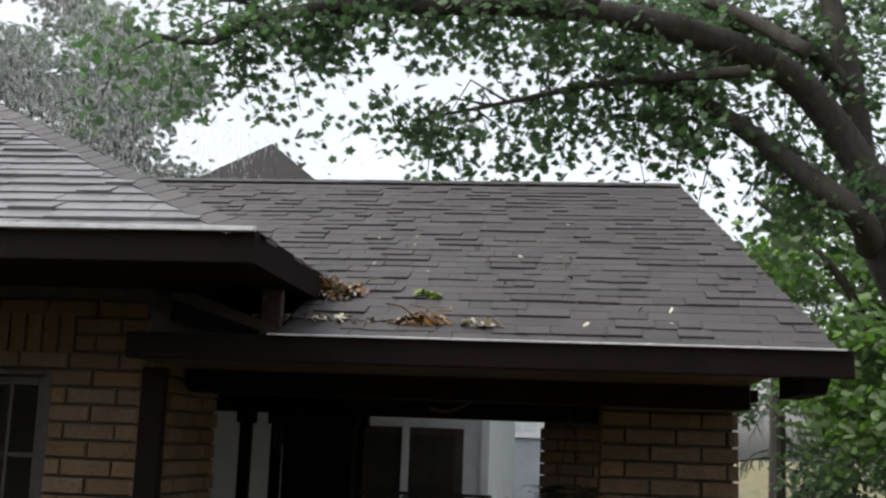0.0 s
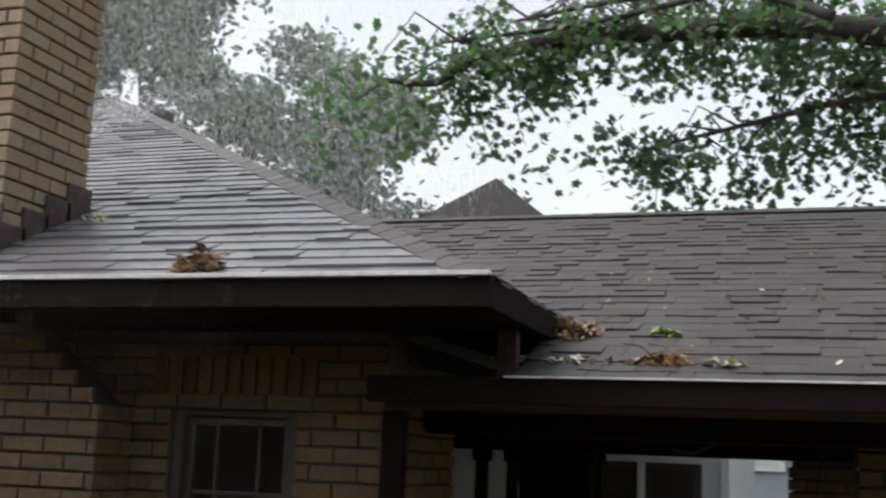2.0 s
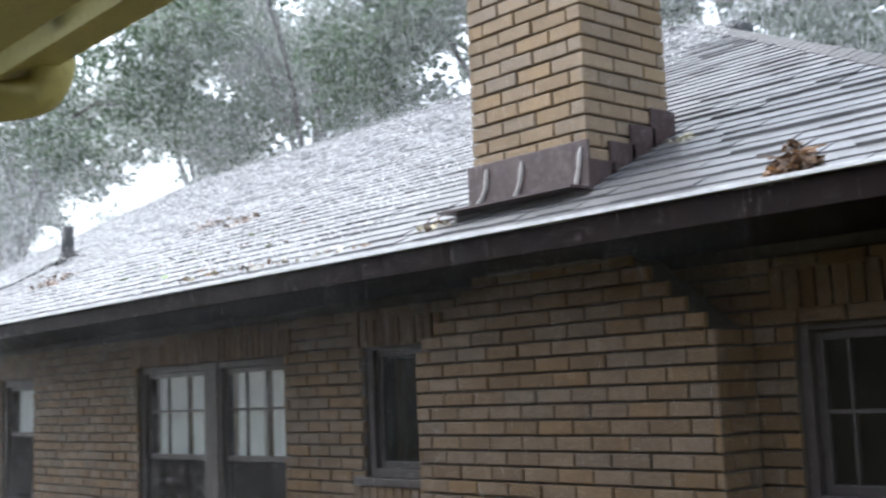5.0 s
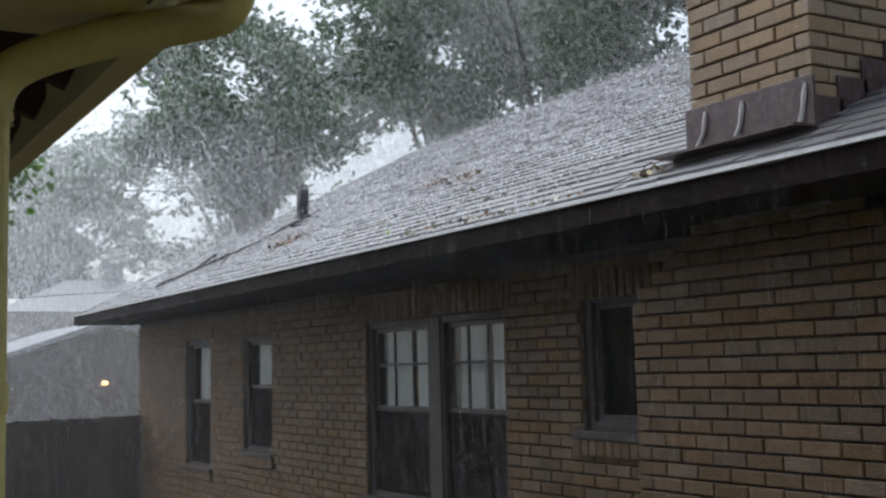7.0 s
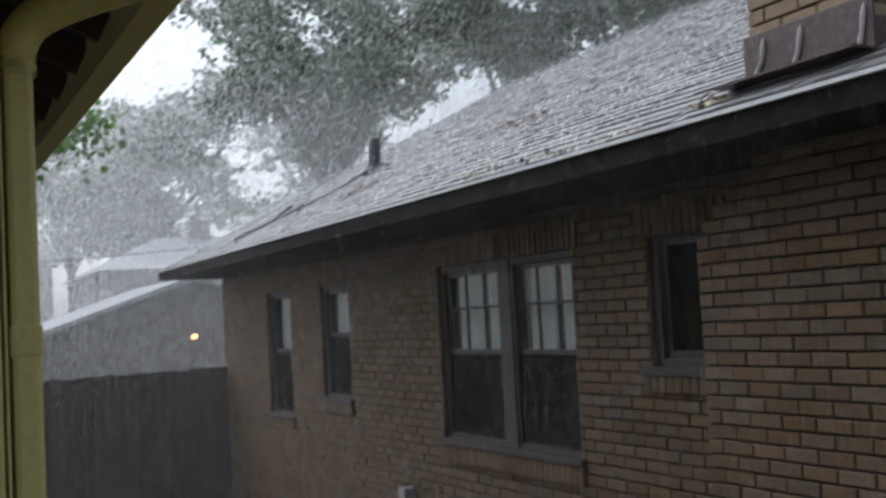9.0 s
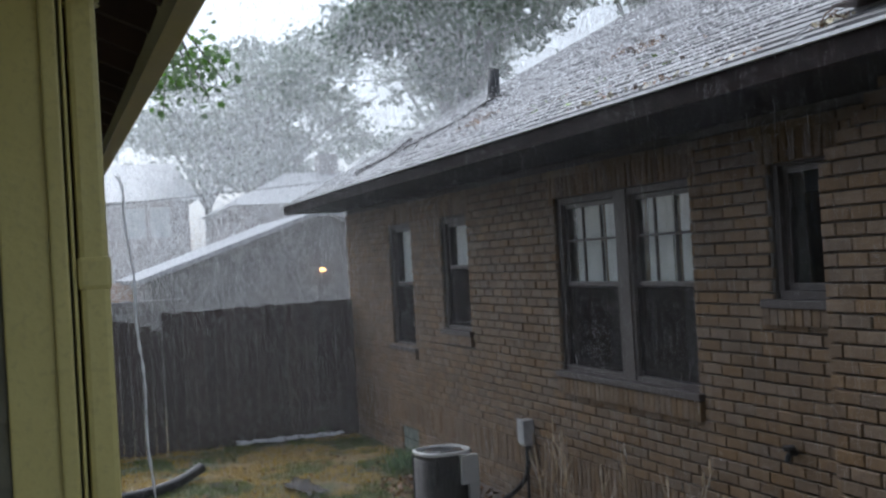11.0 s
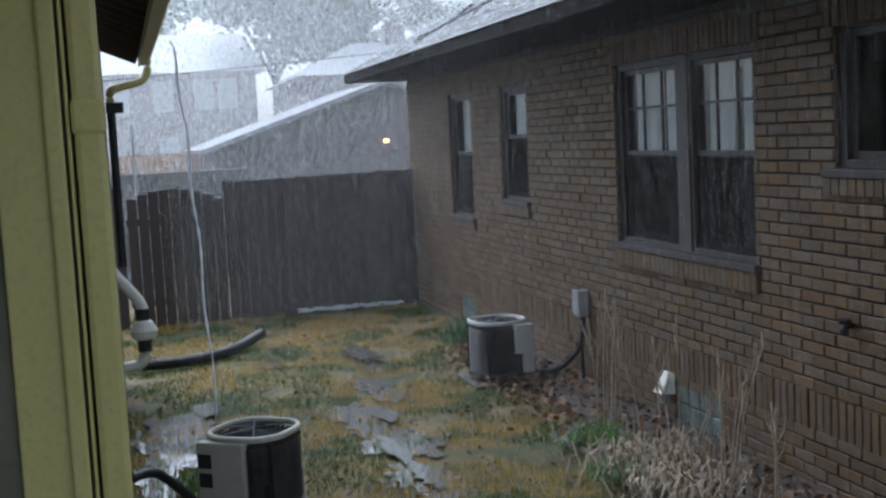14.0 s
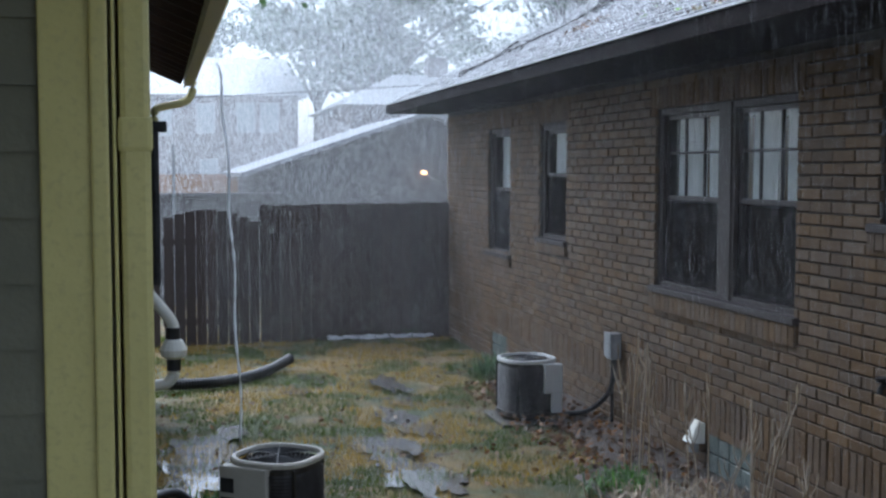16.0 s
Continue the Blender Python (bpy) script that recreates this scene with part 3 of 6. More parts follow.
def poly(name, rings, material, label="", thick=0.06):
    """Roof decks: flat polygons given a thickness downwards."""
    bm = bmesh.new()
    for ring in rings:
        top = [bm.verts.new(p) for p in ring]
        low = [bm.verts.new((p[0], p[1], p[2] - thick)) for p in ring]
        bm.faces.new(top)
        bm.faces.new(low[::-1])
        for i in range(len(ring)):
            j = (i + 1) % len(ring)
            bm.faces.new((top[j], top[i], low[i], low[j]))
    bmesh.ops.recalc_face_normals(bm, faces=bm.faces)
    return setting(name, bm, material, label)


apex = (RX1 - HIP, RIDGE_Y, RIDGE_Z)
west = (RX0, RIDGE_Y, RIDGE_Z)
BACK = 2 * RIDGE_Y - EY
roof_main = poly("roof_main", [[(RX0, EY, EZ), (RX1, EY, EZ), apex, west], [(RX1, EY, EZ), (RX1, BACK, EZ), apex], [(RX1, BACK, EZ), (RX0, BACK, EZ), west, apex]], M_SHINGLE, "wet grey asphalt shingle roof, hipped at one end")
bm = bmesh.new()
vs = [bm.verts.new(p) for p in ((X_WEST, YW, 3.4), (X_WEST, 14.3, 3.4), (X_WEST, RIDGE_Y, RIDGE_Z - 0.3))]
bm.faces.new(vs)
bmesh.ops.solidify(bm, geom=bm.faces[:], thickness=0.15)
setting("wall_gable", bm, M_BRICK, "brick gable above the end wall")
PY, PZ, PPITCH = 4.25, 3.19, 0.42
PRIDGE_Y = 7.7
PRIDGE_Z = PZ + PPITCH * (PRIDGE_Y - PY)
roof_porch = poly("roof_porch", [[(-0.86, PY, PZ), (1.46, PY, PZ), (1.1, PRIDGE_Y, PRIDGE_Z), (-3.2, PRIDGE_Y, PRIDGE_Z), (-0.86, 5.2, PZ + PPITCH * (5.2 - PY))], [(-3.2, PRIDGE_Y, PRIDGE_Z), (1.1, PRIDGE_Y, PRIDGE_Z), (1.46, 11.1, PZ), (-3.2, 11.1, PZ)]], M_SHINGLE_P, "brown-grey asphalt shingle porch roof littered with leaves")


def shingle_field(parent, origin, u, up, rows, expose, span, material, chosen, limit, wide=(0.15, 0.30), thick=0.012, stagger=0.004):
    """Overlapping shingles: origin at the eave's start, u along the eave, up the slope; span(v) gives the covered stretch at height v."""
    origin, u, up = Vector(origin), Vector(u).normalized(), Vector(up).normalized()
    nrm = u.cross(up).normalized()
    pile = Pile()
    count = 0
    mesh_cache = {}
    for r in range(rows):
        v = r * expose - 0.03
        lo, hi = span(max(0, v + expose * 0.5))
        s = lo - rng.uniform(0, wide[0])
        while s < hi:
            w = rng.choice((wide[0], (wide[0] + wide[1]) / 2, wide[1], (wide[0] * 2 + wide[1]) / 3))
            a, b = max(s, lo), min(s + w - 0.004, hi)
            if b - a > 0.02:
                t = thick + rng.choice((0, 0, stagger, stagger * 2))
                dv = rng.choice((0, 0, -0.006, 0.008))
                length = expose * 1.25
                if chosen(a, v) and count < limit and b - a > w - 0.01:
                    count += 1
                    key = (round(w, 3), round(t, 3))
                    if key not in mesh_cache:
                        me = bpy.data.meshes.new("shingle")
                        q = w - 0.004
                        me.from_pydata([(0, 0, 0.0), (q, 0, 0.0), (q, length, 0.0), (0, length, 0.0), (0, 0, t), (q, 0, t), (q, length, 0.002), (0, length, 0.002)], [], CUBE_F)
                        me.materials.append(material)
                        mesh_cache[key] = me
                    ob = new("shingle", mesh_cache[key])
                    ob.parent = parent
                    m = Matrix((u, up, nrm)).transposed().to_4x4()
                    m.translation = origin + u * a + up * (v + dv) + nrm * 0.002
                    ob.matrix_basis = m
                else:
                    o = origin + u * a + up * (v + dv) + nrm * 0.002
                    ax, ay = u * (b - a), up * length
                    pile.add([o, o + ax, o + ax + ay, o + ay, o + nrm * t, o + ax + nrm * t, o + ax + ay + nrm * 0.002, o + ay + nrm * 0.002], CUBE_F)
            s += w
    tagged(pile.link("shingle_field", material, parent), kind="stuff")


KR = math.hypot(1, PITCH)
KP = math.hypot(1, PPITCH)
ROOF_ROWS = int(HIP * KR / 0.14)


def hip_caps(parent, p, q, material, step=0.15, half=0.10):
    """Folded cap shingles along a hip or ridge from p up to q."""
    p, q = Vector(p), Vector(q)
    d = (q - p).normalized()
    n = int((q - p).length / step)
    side = d.cross(Vector((0, 0, 1))).normalized()
    pile = Pile()
    for i in range(n):
        o = p + d * (i * step)
        e = o + d * (step * 1.4)
        lift = 0.018 + rng.uniform(0, 0.003)
        fall = -0.389 * half
        top0, top1 = Vector((0, 0, lift + 0.004)), Vector((0, 0, lift))
        for sg in (1, -1):
            a0, a1 = o + side * half * sg + Vector((0, 0, fall + 0.021)), e + side * half * sg + Vector((0, 0, fall + 0.018))
            c0, c1 = o + top0, e + top1
            low = Vector((0, 0, -0.006))
            pile.add([c0, c1, a1, a0, c0 + low, c1 + low, a1 + low, a0 + low], CUBE_F)
    tagged(pile.link("hip_cap", material, parent), kind="stuff")


hip_caps(roof_main, (RX1, EY, EZ), apex, M_SHINGLE_P)
hip_caps(roof_main, west, apex, M_SHINGLE_P)
hip_caps(roof_porch, (-3.0, PRIDGE_Y, PRIDGE_Z), (1.1, PRIDGE_Y, PRIDGE_Z), M_SHINGLE_P)

# eaves
bm = bmesh.new()
box(bm, RX0 - 0.02, RX1 + 0.03, EY - 0.035, EY - 0.002, EZ - 0.125, EZ + 0.004, 0.004)
box(bm, RX1 + 0.002, RX1 + 0.03, EY - 0.002, 6.2, EZ - 0.125, EZ + 0.004, 0.004)
setting("fascia_main", bm, M_TRIM, "dark brown painted fascia board")
bm = bmesh.new()
box(bm, RX0 - 0.02, RX1 + 0.035, EY - 0.062, EY - 0.036, EZ - 0.006, EZ + 0.012, 0.002)
setting("drip_edge_main", bm, M_EDGE, "shining wet metal drip edge")
bm = bmesh.new()
box(bm, RX0, X_EAST - 0.02, EY, YW + 0.01, EZ - 0.125, EZ - 0.105)
box(bm, X_EAST - 0.02, RX1, EY, 4.62, EZ - 0.125, EZ - 0.105)
setting("soffit_main", bm, M_TRIM, "dark brown board soffit")
bm = bmesh.new()
beam(bm, (RX0 - 0.03, EY, EZ - 0.07), (RX0 - 0.03, RIDGE_Y, RIDGE_Z - 0.07), 0.03, 0.16)
beam(bm, (RX0 - 0.03, RIDGE_Y, RIDGE_Z - 0.07), (RX0 - 0.03, BACK, EZ - 0.07), 0.03, 0.16)
setting("rake_board", bm, M_TRIM, "dark brown rake board")
bm = bmesh.new()
box(bm, -1.5, 1.51, PY - 0.05, PY - 0.005, PZ - 0.112, PZ + 0.0, 0.006)
setting("fascia_porch", bm, M_TRIM, "dark brown box gutter along the porch eave")
bm = bmesh.new()
box(bm, -0.88, 1.48, PY - 0.068, PY - 0.051, PZ - 0.003, PZ + 0.005, 0.002)
setting("drip_edge_porch", bm, M_EDGE, "wet metal drip edge")
bm = bmesh.new()
box(bm, -1.5, 1.22, 5.02, 5.3, 2.97, 3.17, 0.01)
box(bm, 0.96, 1.22, 5.3, 10.3, 2.98, 3.18, 0.01)
box(bm, -4.1, 1.2, 7.45, 7.75, 2.93, 3.28, 0.01)
setting("porch_beam", bm, M_TRIM, "dark brown porch beams")
bm = bmesh.new()
box(bm, -1.5, 1.2, 4.3, 5.65, 3.08, 3.11)
box(bm, -4.1, 1.2, 5.65, 11, 3.11, 3.14)
setting("ceiling_porch", bm, M_SOFFIT, "dark boarded porch ceiling")
bm = bmesh.new()
tail_ring = [(PY, PZ - 0.02), (4.9, PZ - 0.02), (4.9, PZ - 0.17), (PY + 0.12, PZ - 0.17), (PY + 0.03, PZ - 0.12)]
tail_rows = [[bm.verts.new((x, y, z)) for y, z in tail_ring] for x in (1.33, 1.43)]
for i in range(5):
    bm.faces.new((tail_rows[0][i], tail_rows[0][(i + 1) % 5], tail_rows[1][(i + 1) % 5], tail_rows[1][i]))
bm.faces.new(tail_rows[0][::-1])
bm.faces.new(tail_rows[1])
bmesh.ops.recalc_face_normals(bm, faces=bm.faces)
setting("rafter_tail", bm, M_TRIM, "shaped brown rafter tail")

# ---- porch of the brick house ----
setting("floor_porch", boxed(-4.2, 1.3, 5.0, 8.2, 0.0, 0.85), M_CONCRETE, "concrete porch floor")
pier = thing("porch_pier", "square tan brick porch pier under the eave", "pier", "porch piers", (0.53, 5.15, 0))
part("core", boxed(0.025, 0.625, 0.025, 0.6, 0, 3.02), M_MORTAR, pier)
part("cap_board", boxed(-0.03, 0.74, -0.03, 0.64, 3.015, 3.07, bevel=0.004), M_TRIM, pier)
pier_back = thing("porch_pier", "square tan brick pier at the back of the porch", "pier", "porch piers", (0.16, 7.45, 0))
part("core", boxed(0.025, 0.425, 0.025, 0.4, 0.85, 2.93), M_MORTAR, pier_back)


def porch_post(x, y, w, z0=0.85, z1=2.95):
    p = thing("porch_post", "dark brown square wooden porch post", "post", "porch posts", (x, y, 0))
    part("shaft", boxed(-w / 2, w / 2, -w / 2, w / 2, z0, z1, bevel=0.008), M_TRIM, p)
    part("base", boxed(-w / 2 - 0.02, w / 2 + 0.02, -w / 2 - 0.02, w / 2 + 0.02, z0, z0 + 0.1, bevel=0.006), M_TRIM, p)
    part("capital", boxed(-w / 2 - 0.02, w / 2 + 0.02, -w / 2 - 0.02, w / 2 + 0.02, z1 - 0.1, z1, bevel=0.006), M_TRIM, p)


porch_post(-1.94, 7.6, 0.08)
porch_post(-1.715, 7.6, 0.072)
porch_post(-1.36, 7.6, 0.49)
porch_post(-1.09, 7.55, 0.04)
rail = thing("porch_railing", "black wrought iron railing with curled tops", "railing", at=(-1.05, 7.3, 0))
for z in (2.42, 1.35):
    bm = bmesh.new()
    beam(bm, (0, 0, z), (0.9, 0, z), 0.03, 0.02)
    part("rail", bm, M_BLACK, rail)
for i in range(7):
    bm = bmesh.new()
    x = 0.06 + i * 0.13
    tube(bm, [(x, 0, 0.85), (x, 0, 2.42)], 0.008, 6)
    part("baluster", bm, M_BLACK, rail)
    bm = bmesh.new()
    tube(bm, [(x + 0.04 * math.cos(a), 0, 2.34 + 0.06 * math.sin(a)) for a in np.linspace(0, 5, 10)], 0.006, 5)
    part("scroll", bm, M_BLACK, rail)
chime = thing("wind_chime", "small dark metal wind chime hanging from the beam", "wind chime", at=(-1.64, 7.4, 2.95))
bm = bmesh.new()
tube(bm, [(0, 0, -0.06), (0, 0, -0.07)], 0.05, 10)
part("disc", bm, M_BLACK, chime)
bm = bmesh.new()
tube(bm, [(0, 0, 0), (0, 0, -0.06)], 0.003, 5)
part("cord", bm, M_BLACK, chime)
for i in range(5):
    a = i * 1.256
    bm = bmesh.new()
    tube(bm, [(0.035 * math.cos(a), 0.035 * math.sin(a), -0.07), (0.035 * math.cos(a), 0.035 * math.sin(a), -0.22 - 0.02 * i)], 0.008, 6)
    part("rod", bm, M_BLACK, chime)
fern = thing("hanging_fern", "dark leafy fern in a hanging basket", "plant", at=(0.37, 6.3, 2.38))
bm = bmesh.new()
tube(bm, [(0, 0, -0.28), (0, 0, -0.2), (0, 0, -0.02), (0, 0, 0)], [0.1, 0.16, 0.19, 0.19], 14)
part("basket", bm, M_BLACK, fern)
for a in (0, 2.1, 4.2):
    bm = bmesh.new()
    tube(bm, [(0.18 * math.cos(a), 0.18 * math.sin(a), 0), (0, 0, 0.55), (0, 0, 0.78)], 0.004, 5)
    part("chain", bm, M_BLACK, fern)
pile = Pile()
for i in range(90):
    a, up, ln = rng.uniform(0, 6.28), rng.uniform(0.1, 0.5), rng.uniform(0.25, 0.5)
    for s in range(9):
        t = (s + 1) / 9
        c = Vector((math.cos(a) * ln * t, math.sin(a) * ln * t, up * t * (1.5 - 1.6 * t)))
        w = 0.05 * (1.1 - t)
        sd = Vector((-math.sin(a), math.cos(a), 0))
        fw = Vector((math.cos(a), math.sin(a), -0.2)) * 0.018
        for sg in (1, -1):
            pile.add([c, c + fw, c + sd * w * sg + fw * 1.5, c + sd * w * sg * 0.9 + fw * 0.4], [(0, 1, 2, 3)])
pile.link("fronds", M_NEEDLE, fern)
twig = thing("fallen_twig", "bare broken twig hanging from the porch gutter", "twig", at=(-0.13, 5.01, 2.94))
bm = bmesh.new()
tube(bm, smooth_path([(0.05, 0, 0.03), (0, 0, 0), (-0.08, 0.02, -0.025), (-0.16, 0.02, -0.01)], 4), [0.006 + 0.0005 * i for i in range(13)], 6)
part("stem", bm, M_BARK, twig)

dsp = thing("brown_downspout", "brown rectangular metal downspout at the house corner", "downspout", at=(-1.505, 4.42, 0))
part("pipe", boxed(0.0, 0.105, 0.0, 0.07, 0.15, 3.05, bevel=0.008), M_TRIM, dsp)
part("strap", boxed(-0.006, 0.111, -0.004, 0.074, 2.3, 2.33), M_TRIM, dsp)
board = thing("eave_post", "short brown board between the two eaves", "board", at=(-0.92, 4.4, 0))
part("board", boxed(-0.045, 0.045, -0.025, 0.025, 3.1, EZ - 0.126, bevel=0.005), M_FLASH, board)

# ---- things on the roofs ----


def on_roof(x, y):
    return EZ + PITCH * (y - EY)


def on_porch(x, y):
    return PZ + PPITCH * (y - PY)


vent = thing("roof_vent_pipe", "short dark plumbing vent pipe on the roof", "vent pipe", at=(-12.9, 5.6, on_roof(0, 5.6)))
bm = bmesh.new()
tube(bm, [(0, 0, -0.05), (0, 0, 0.42)], 0.075, 16)
part("pipe", bm, M_BLACK, vent, smooth=True)
bm = bmesh.new()
tube(bm, [(0, -0.02, -0.04), (0, 0, 0.05), (0, 0, 0.12)], [0.17, 0.11, 0.085], 16)
part("collar", bm, M_BLACK, vent)
rv = thing("ridge_vent_box", "low dark roof vent box near the ridge", "roof vent", at=(-6.05, 9.25, 6.05))
bm = bmesh.new()
box(bm, -0.22, 0.22, -0.16, 0.16, -0.25, 0.15, 0.03)
part("hood", bm, M_BLACK, rv)


def litter(name, label, x, y, zf, n, spread, mats, size=0.05, pile_h=0.05, stems=0):
    t = thing(name, label, "leaves", "leaf litter on the roofs", (x, y, zf(x, y)))
    for mi, (m, share) in enumerate(mats):
        p = Pile()
        for _ in range(int(n * share)):
            a, r = rng.uniform(0, 6.28), rng.random() ** 0.7
            dx, dy = spread[0] * r * math.cos(a), spread[1] * r * math.sin(a)
            c = Vector((dx, dy, zf(x + dx, y + dy) - zf(x, y) + 0.016 + rng.uniform(0, pile_h) * (1 - r)))
            q = Euler((rng.uniform(-0.9, 0.9), rng.uniform(-0.9, 0.9), rng.uniform(0, 6.28))).to_matrix()
            s = size * rng.uniform(0.5, 1.2)
            p.add([c + q @ Vector(w) * s for w in ((-1, 0, 0), (-0.3, -0.45, 0.1), (0.6, -0.35, 0), (1, 0, 0.15), (0.5, 0.4, 0), (-0.4, 0.4, 0.12))], [(0, 1, 2, 3, 4, 5)])
        p.link("leaves", m, t)
    if stems:
        bm = bmesh.new()
        for _ in range(stems):
            a = rng.uniform(0, 6.28)
            c = Vector((rng.uniform(-0.7, 0.7) * spread[0], rng.uniform(-0.7, 0.7) * spread[1], 0.03))
            e = c + Vector((math.cos(a) * 0.14, math.sin(a) * 0.08, rng.uniform(-0.01, 0.07)))
            tube(bm, [c, (c + e) / 2 + Vector((0, 0, 0.02)), e], 0.004, 5)
        tagged(part("twig_mass", bm, M_DEADLEAF, t), kind="stuff")
    return t


litter("leaf_clump", "brown clump of dead leaves caught on the eave", -2.1, 3.74, on_roof, 130, (0.12, 0.07), [(M_DEADLEAF, 1.0)], 0.035, 0.13, 14)
litter("leaf_pile", "brown dead leaves and twigs in the roof valley", -0.75, 4.86, on_porch, 160, (0.16, 0.12), [(M_DEADLEAF, 0.8), (M_PALELEAF, 0.2)], 0.035, 0.05, 16)
litter("leaf_pile", "brown dead leaves on the porch eave", -0.26, 4.45, on_porch, 90, (0.12, 0.05), [(M_DEADLEAF, 0.8), (M_PALELEAF, 0.2)], 0.03, 0.03, 8)
litter("green_sprig", "fresh green leaf sprig on the porch shingles", -0.3, 4.83, on_porch, 26, (0.08, 0.04), [(M_SPRIG, 1.0)], 0.035, 0.01)
litter("pale_leaf", "pale curled leaf on the porch eave", 0.01, 4.42, on_porch, 14, (0.09, 0.03), [(M_PALELEAF, 1.0)], 0.035, 0.01)
litter("leaf_litter", "scattered dead leaves along the porch eave", -0.68, 4.45, on_porch, 50, (0.4, 0.06), [(M_DEADLEAF, 0.5), (M_PALELEAF, 0.5)], 0.022, 0.01)
litter("leaf_litter", "small yellow leaves scattered over the porch shingles", 0.2, 5.4, on_porch, 34, (1.2, 1.05), [(M_PALELEAF, 0.8), (M_SPRIG, 0.2)], 0.018, 0.0)
litter("leaf_litter", "wet leaves scattered low on the shingle roof", -8.5, 4.4, on_roof, 46, (2.4, 0.5), [(M_DEADLEAF, 0.6), (M_SPRIG, 0.4)], 0.04, 0.01)
litter("leaf_litter", "brown leaves and a twig on the roof", -11.3, 4.75, on_roof, 90, (0.45, 0.22), [(M_DEADLEAF, 1.0)], 0.04, 0.04, 6)
litter("leaf_litter", "brown leaves stuck on the roof shingles", -8.6, 5.35, on_roof, 50, (0.3, 0.15), [(M_DEADLEAF, 1.0)], 0.04, 0.03, 4)
litter("leaf_litter", "brown leaves and twigs stuck high on the shingles", -9.4, 5.5, on_roof, 50, (0.35, 0.16), [(M_DEADLEAF, 1.0)], 0.04, 0.03, 5)
litter("leaf_litter", "brown leaves along the eave edge", -6.2, 3.85, on_roof, 60, (1.4, 0.07), [(M_DEADLEAF, 0.5), (M_PALELEAF, 0.5)], 0.03, 0.02)
litter("leaf_litter", "leaf litter at the foot of the chimney", -4.4, 3.92, on_roof, 30, (0.2, 0.08), [(M_PALELEAF, 0.7), (M_DEADLEAF, 0.3)], 0.03, 0.02, 3)
litter("leaf_litter", "leaf scrap beside the chimney flashing", -3.25, 4.6, on_roof, 16, (0.08, 0.06), [(M_PALELEAF, 1.0)], 0.035, 0.02)
fallen = thing("fallen_branch", "bare dark fallen branch lying on the wet roof", "branch", at=(-13.1, 4.75, on_roof(0, 4.75)))
for pts in ([(-1.1, -0.6, 0.03), (-0.1, -0.4, 0.07), (0.3, 0.27, 0.06), (0.15, 0.7, 0.07), (0.0, 1.15, 0.05)], [(-0.1, -0.4, 0.07), (-0.3, -0.1, 0.12), (-0.8, 0.05, 0.05)], [(0.1, -0.1, 0.07), (0.5, -0.2, 0.1), (0.9, -0.45, 0.05)], [(0.2, 0.5, 0.06), (0.6, 0.7, 0.1), (0.9, 0.75, 0.05)], [(-0.6, -0.5, 0.05), (-0.5, -0.75, 0.08), (-0.1, -0.85, 0.04)]):
    bm = bmesh.new()
    pp = smooth_path([(x, y, z + PITCH * y) for x, y, z in pts], 5)
    tube(bm, pp, [0.02 - 0.014 * i / len(pp) for i in range(len(pp))], 6)
    part("limb", bm, M_BARK, fallen)

# ---- service things on the brick wall ----
ebox = thing("disconnect_box", "grey electrical disconnect box with conduit on the brick", "electrical box", at=(-9.75, YW, 0.98))
part("body", boxed(-0.07, 0.07, -0.1, 0.0, -0.12, 0.12, bevel=0.008), M_GREY, ebox)
part("cover", boxed(-0.076, 0.076, -0.112, -0.101, -0.1, 0.13, bevel=0.005), M_GREY, ebox)
bm = bmesh.new()
tube(bm, [(-0.02, -0.05, -0.12), (-0.02, -0.05, -0.5), (-0.02, -0.05, -0.78)], 0.016, 8)
part("conduit", bm, M_BLACK, ebox)
bm = bmesh.new()
tube(bm, smooth_path([(0.04, -0.06, -0.12), (0.05, -0.08, -0.34), (-0.02, -0.12, -0.48), (-0.22, -0.22, -0.64), (-0.42, -0.36, -0.7)], 6), 0.024, 8)
part("whip", bm, M_BLACK, ebox, "black flexible cable")
hood = thing("dryer_vent_hood", "white plastic dryer vent hood on the wall", "vent hood", at=(-8.06, YW, 0.55))
bm = bmesh.new()
vs = [bm.verts.new(p) for p in ((-0.075, 0, -0.075), (0.075, 0, -0.075), (0.075, 0, 0.08), (-0.075, 0, 0.08), (-0.075, -0.13, -0.07), (0.075, -0.13, -0.07), (0.04, -0.04, 0.1), (-0.04, -0.04, 0.1))]
for f in ((4, 5, 6, 7), (0, 3, 7, 4), (1, 5, 6, 2), (3, 2, 6, 7), (0, 1, 2, 3)):
    bm.faces.new([vs[i] for i in f])
bmesh.ops.recalc_face_normals(bm, faces=bm.faces)
bmesh.ops.bevel(bm, geom=bm.edges[:], offset=0.008, segments=1, affect="EDGES")
part("hood", bm, M_WHITE, hood)
bm = bmesh.new()
tube(bm, [(0, -0.07, -0.075), (0, -0.07, -0.15)], 0.045, 12)
part("spout", bm, M_GREY, hood)
spig = thing("hose_spigot", "small black outdoor tap on the brick wall", "tap", at=(-5.68, YW, 1.35))
bm = bmesh.new()
tube(bm, [(0, 0.0, 0), (0, -0.04, 0), (0, -0.06, -0.02), (0, -0.065, -0.05)], 0.02, 8)
part("spout", bm, M_BLACK, spig)
bm = bmesh.new()
tube(bm, [(0, -0.05, 0.02), (0, -0.052, 0.045)], 0.04, 10)
part("handle", bm, M_BLACK, spig)


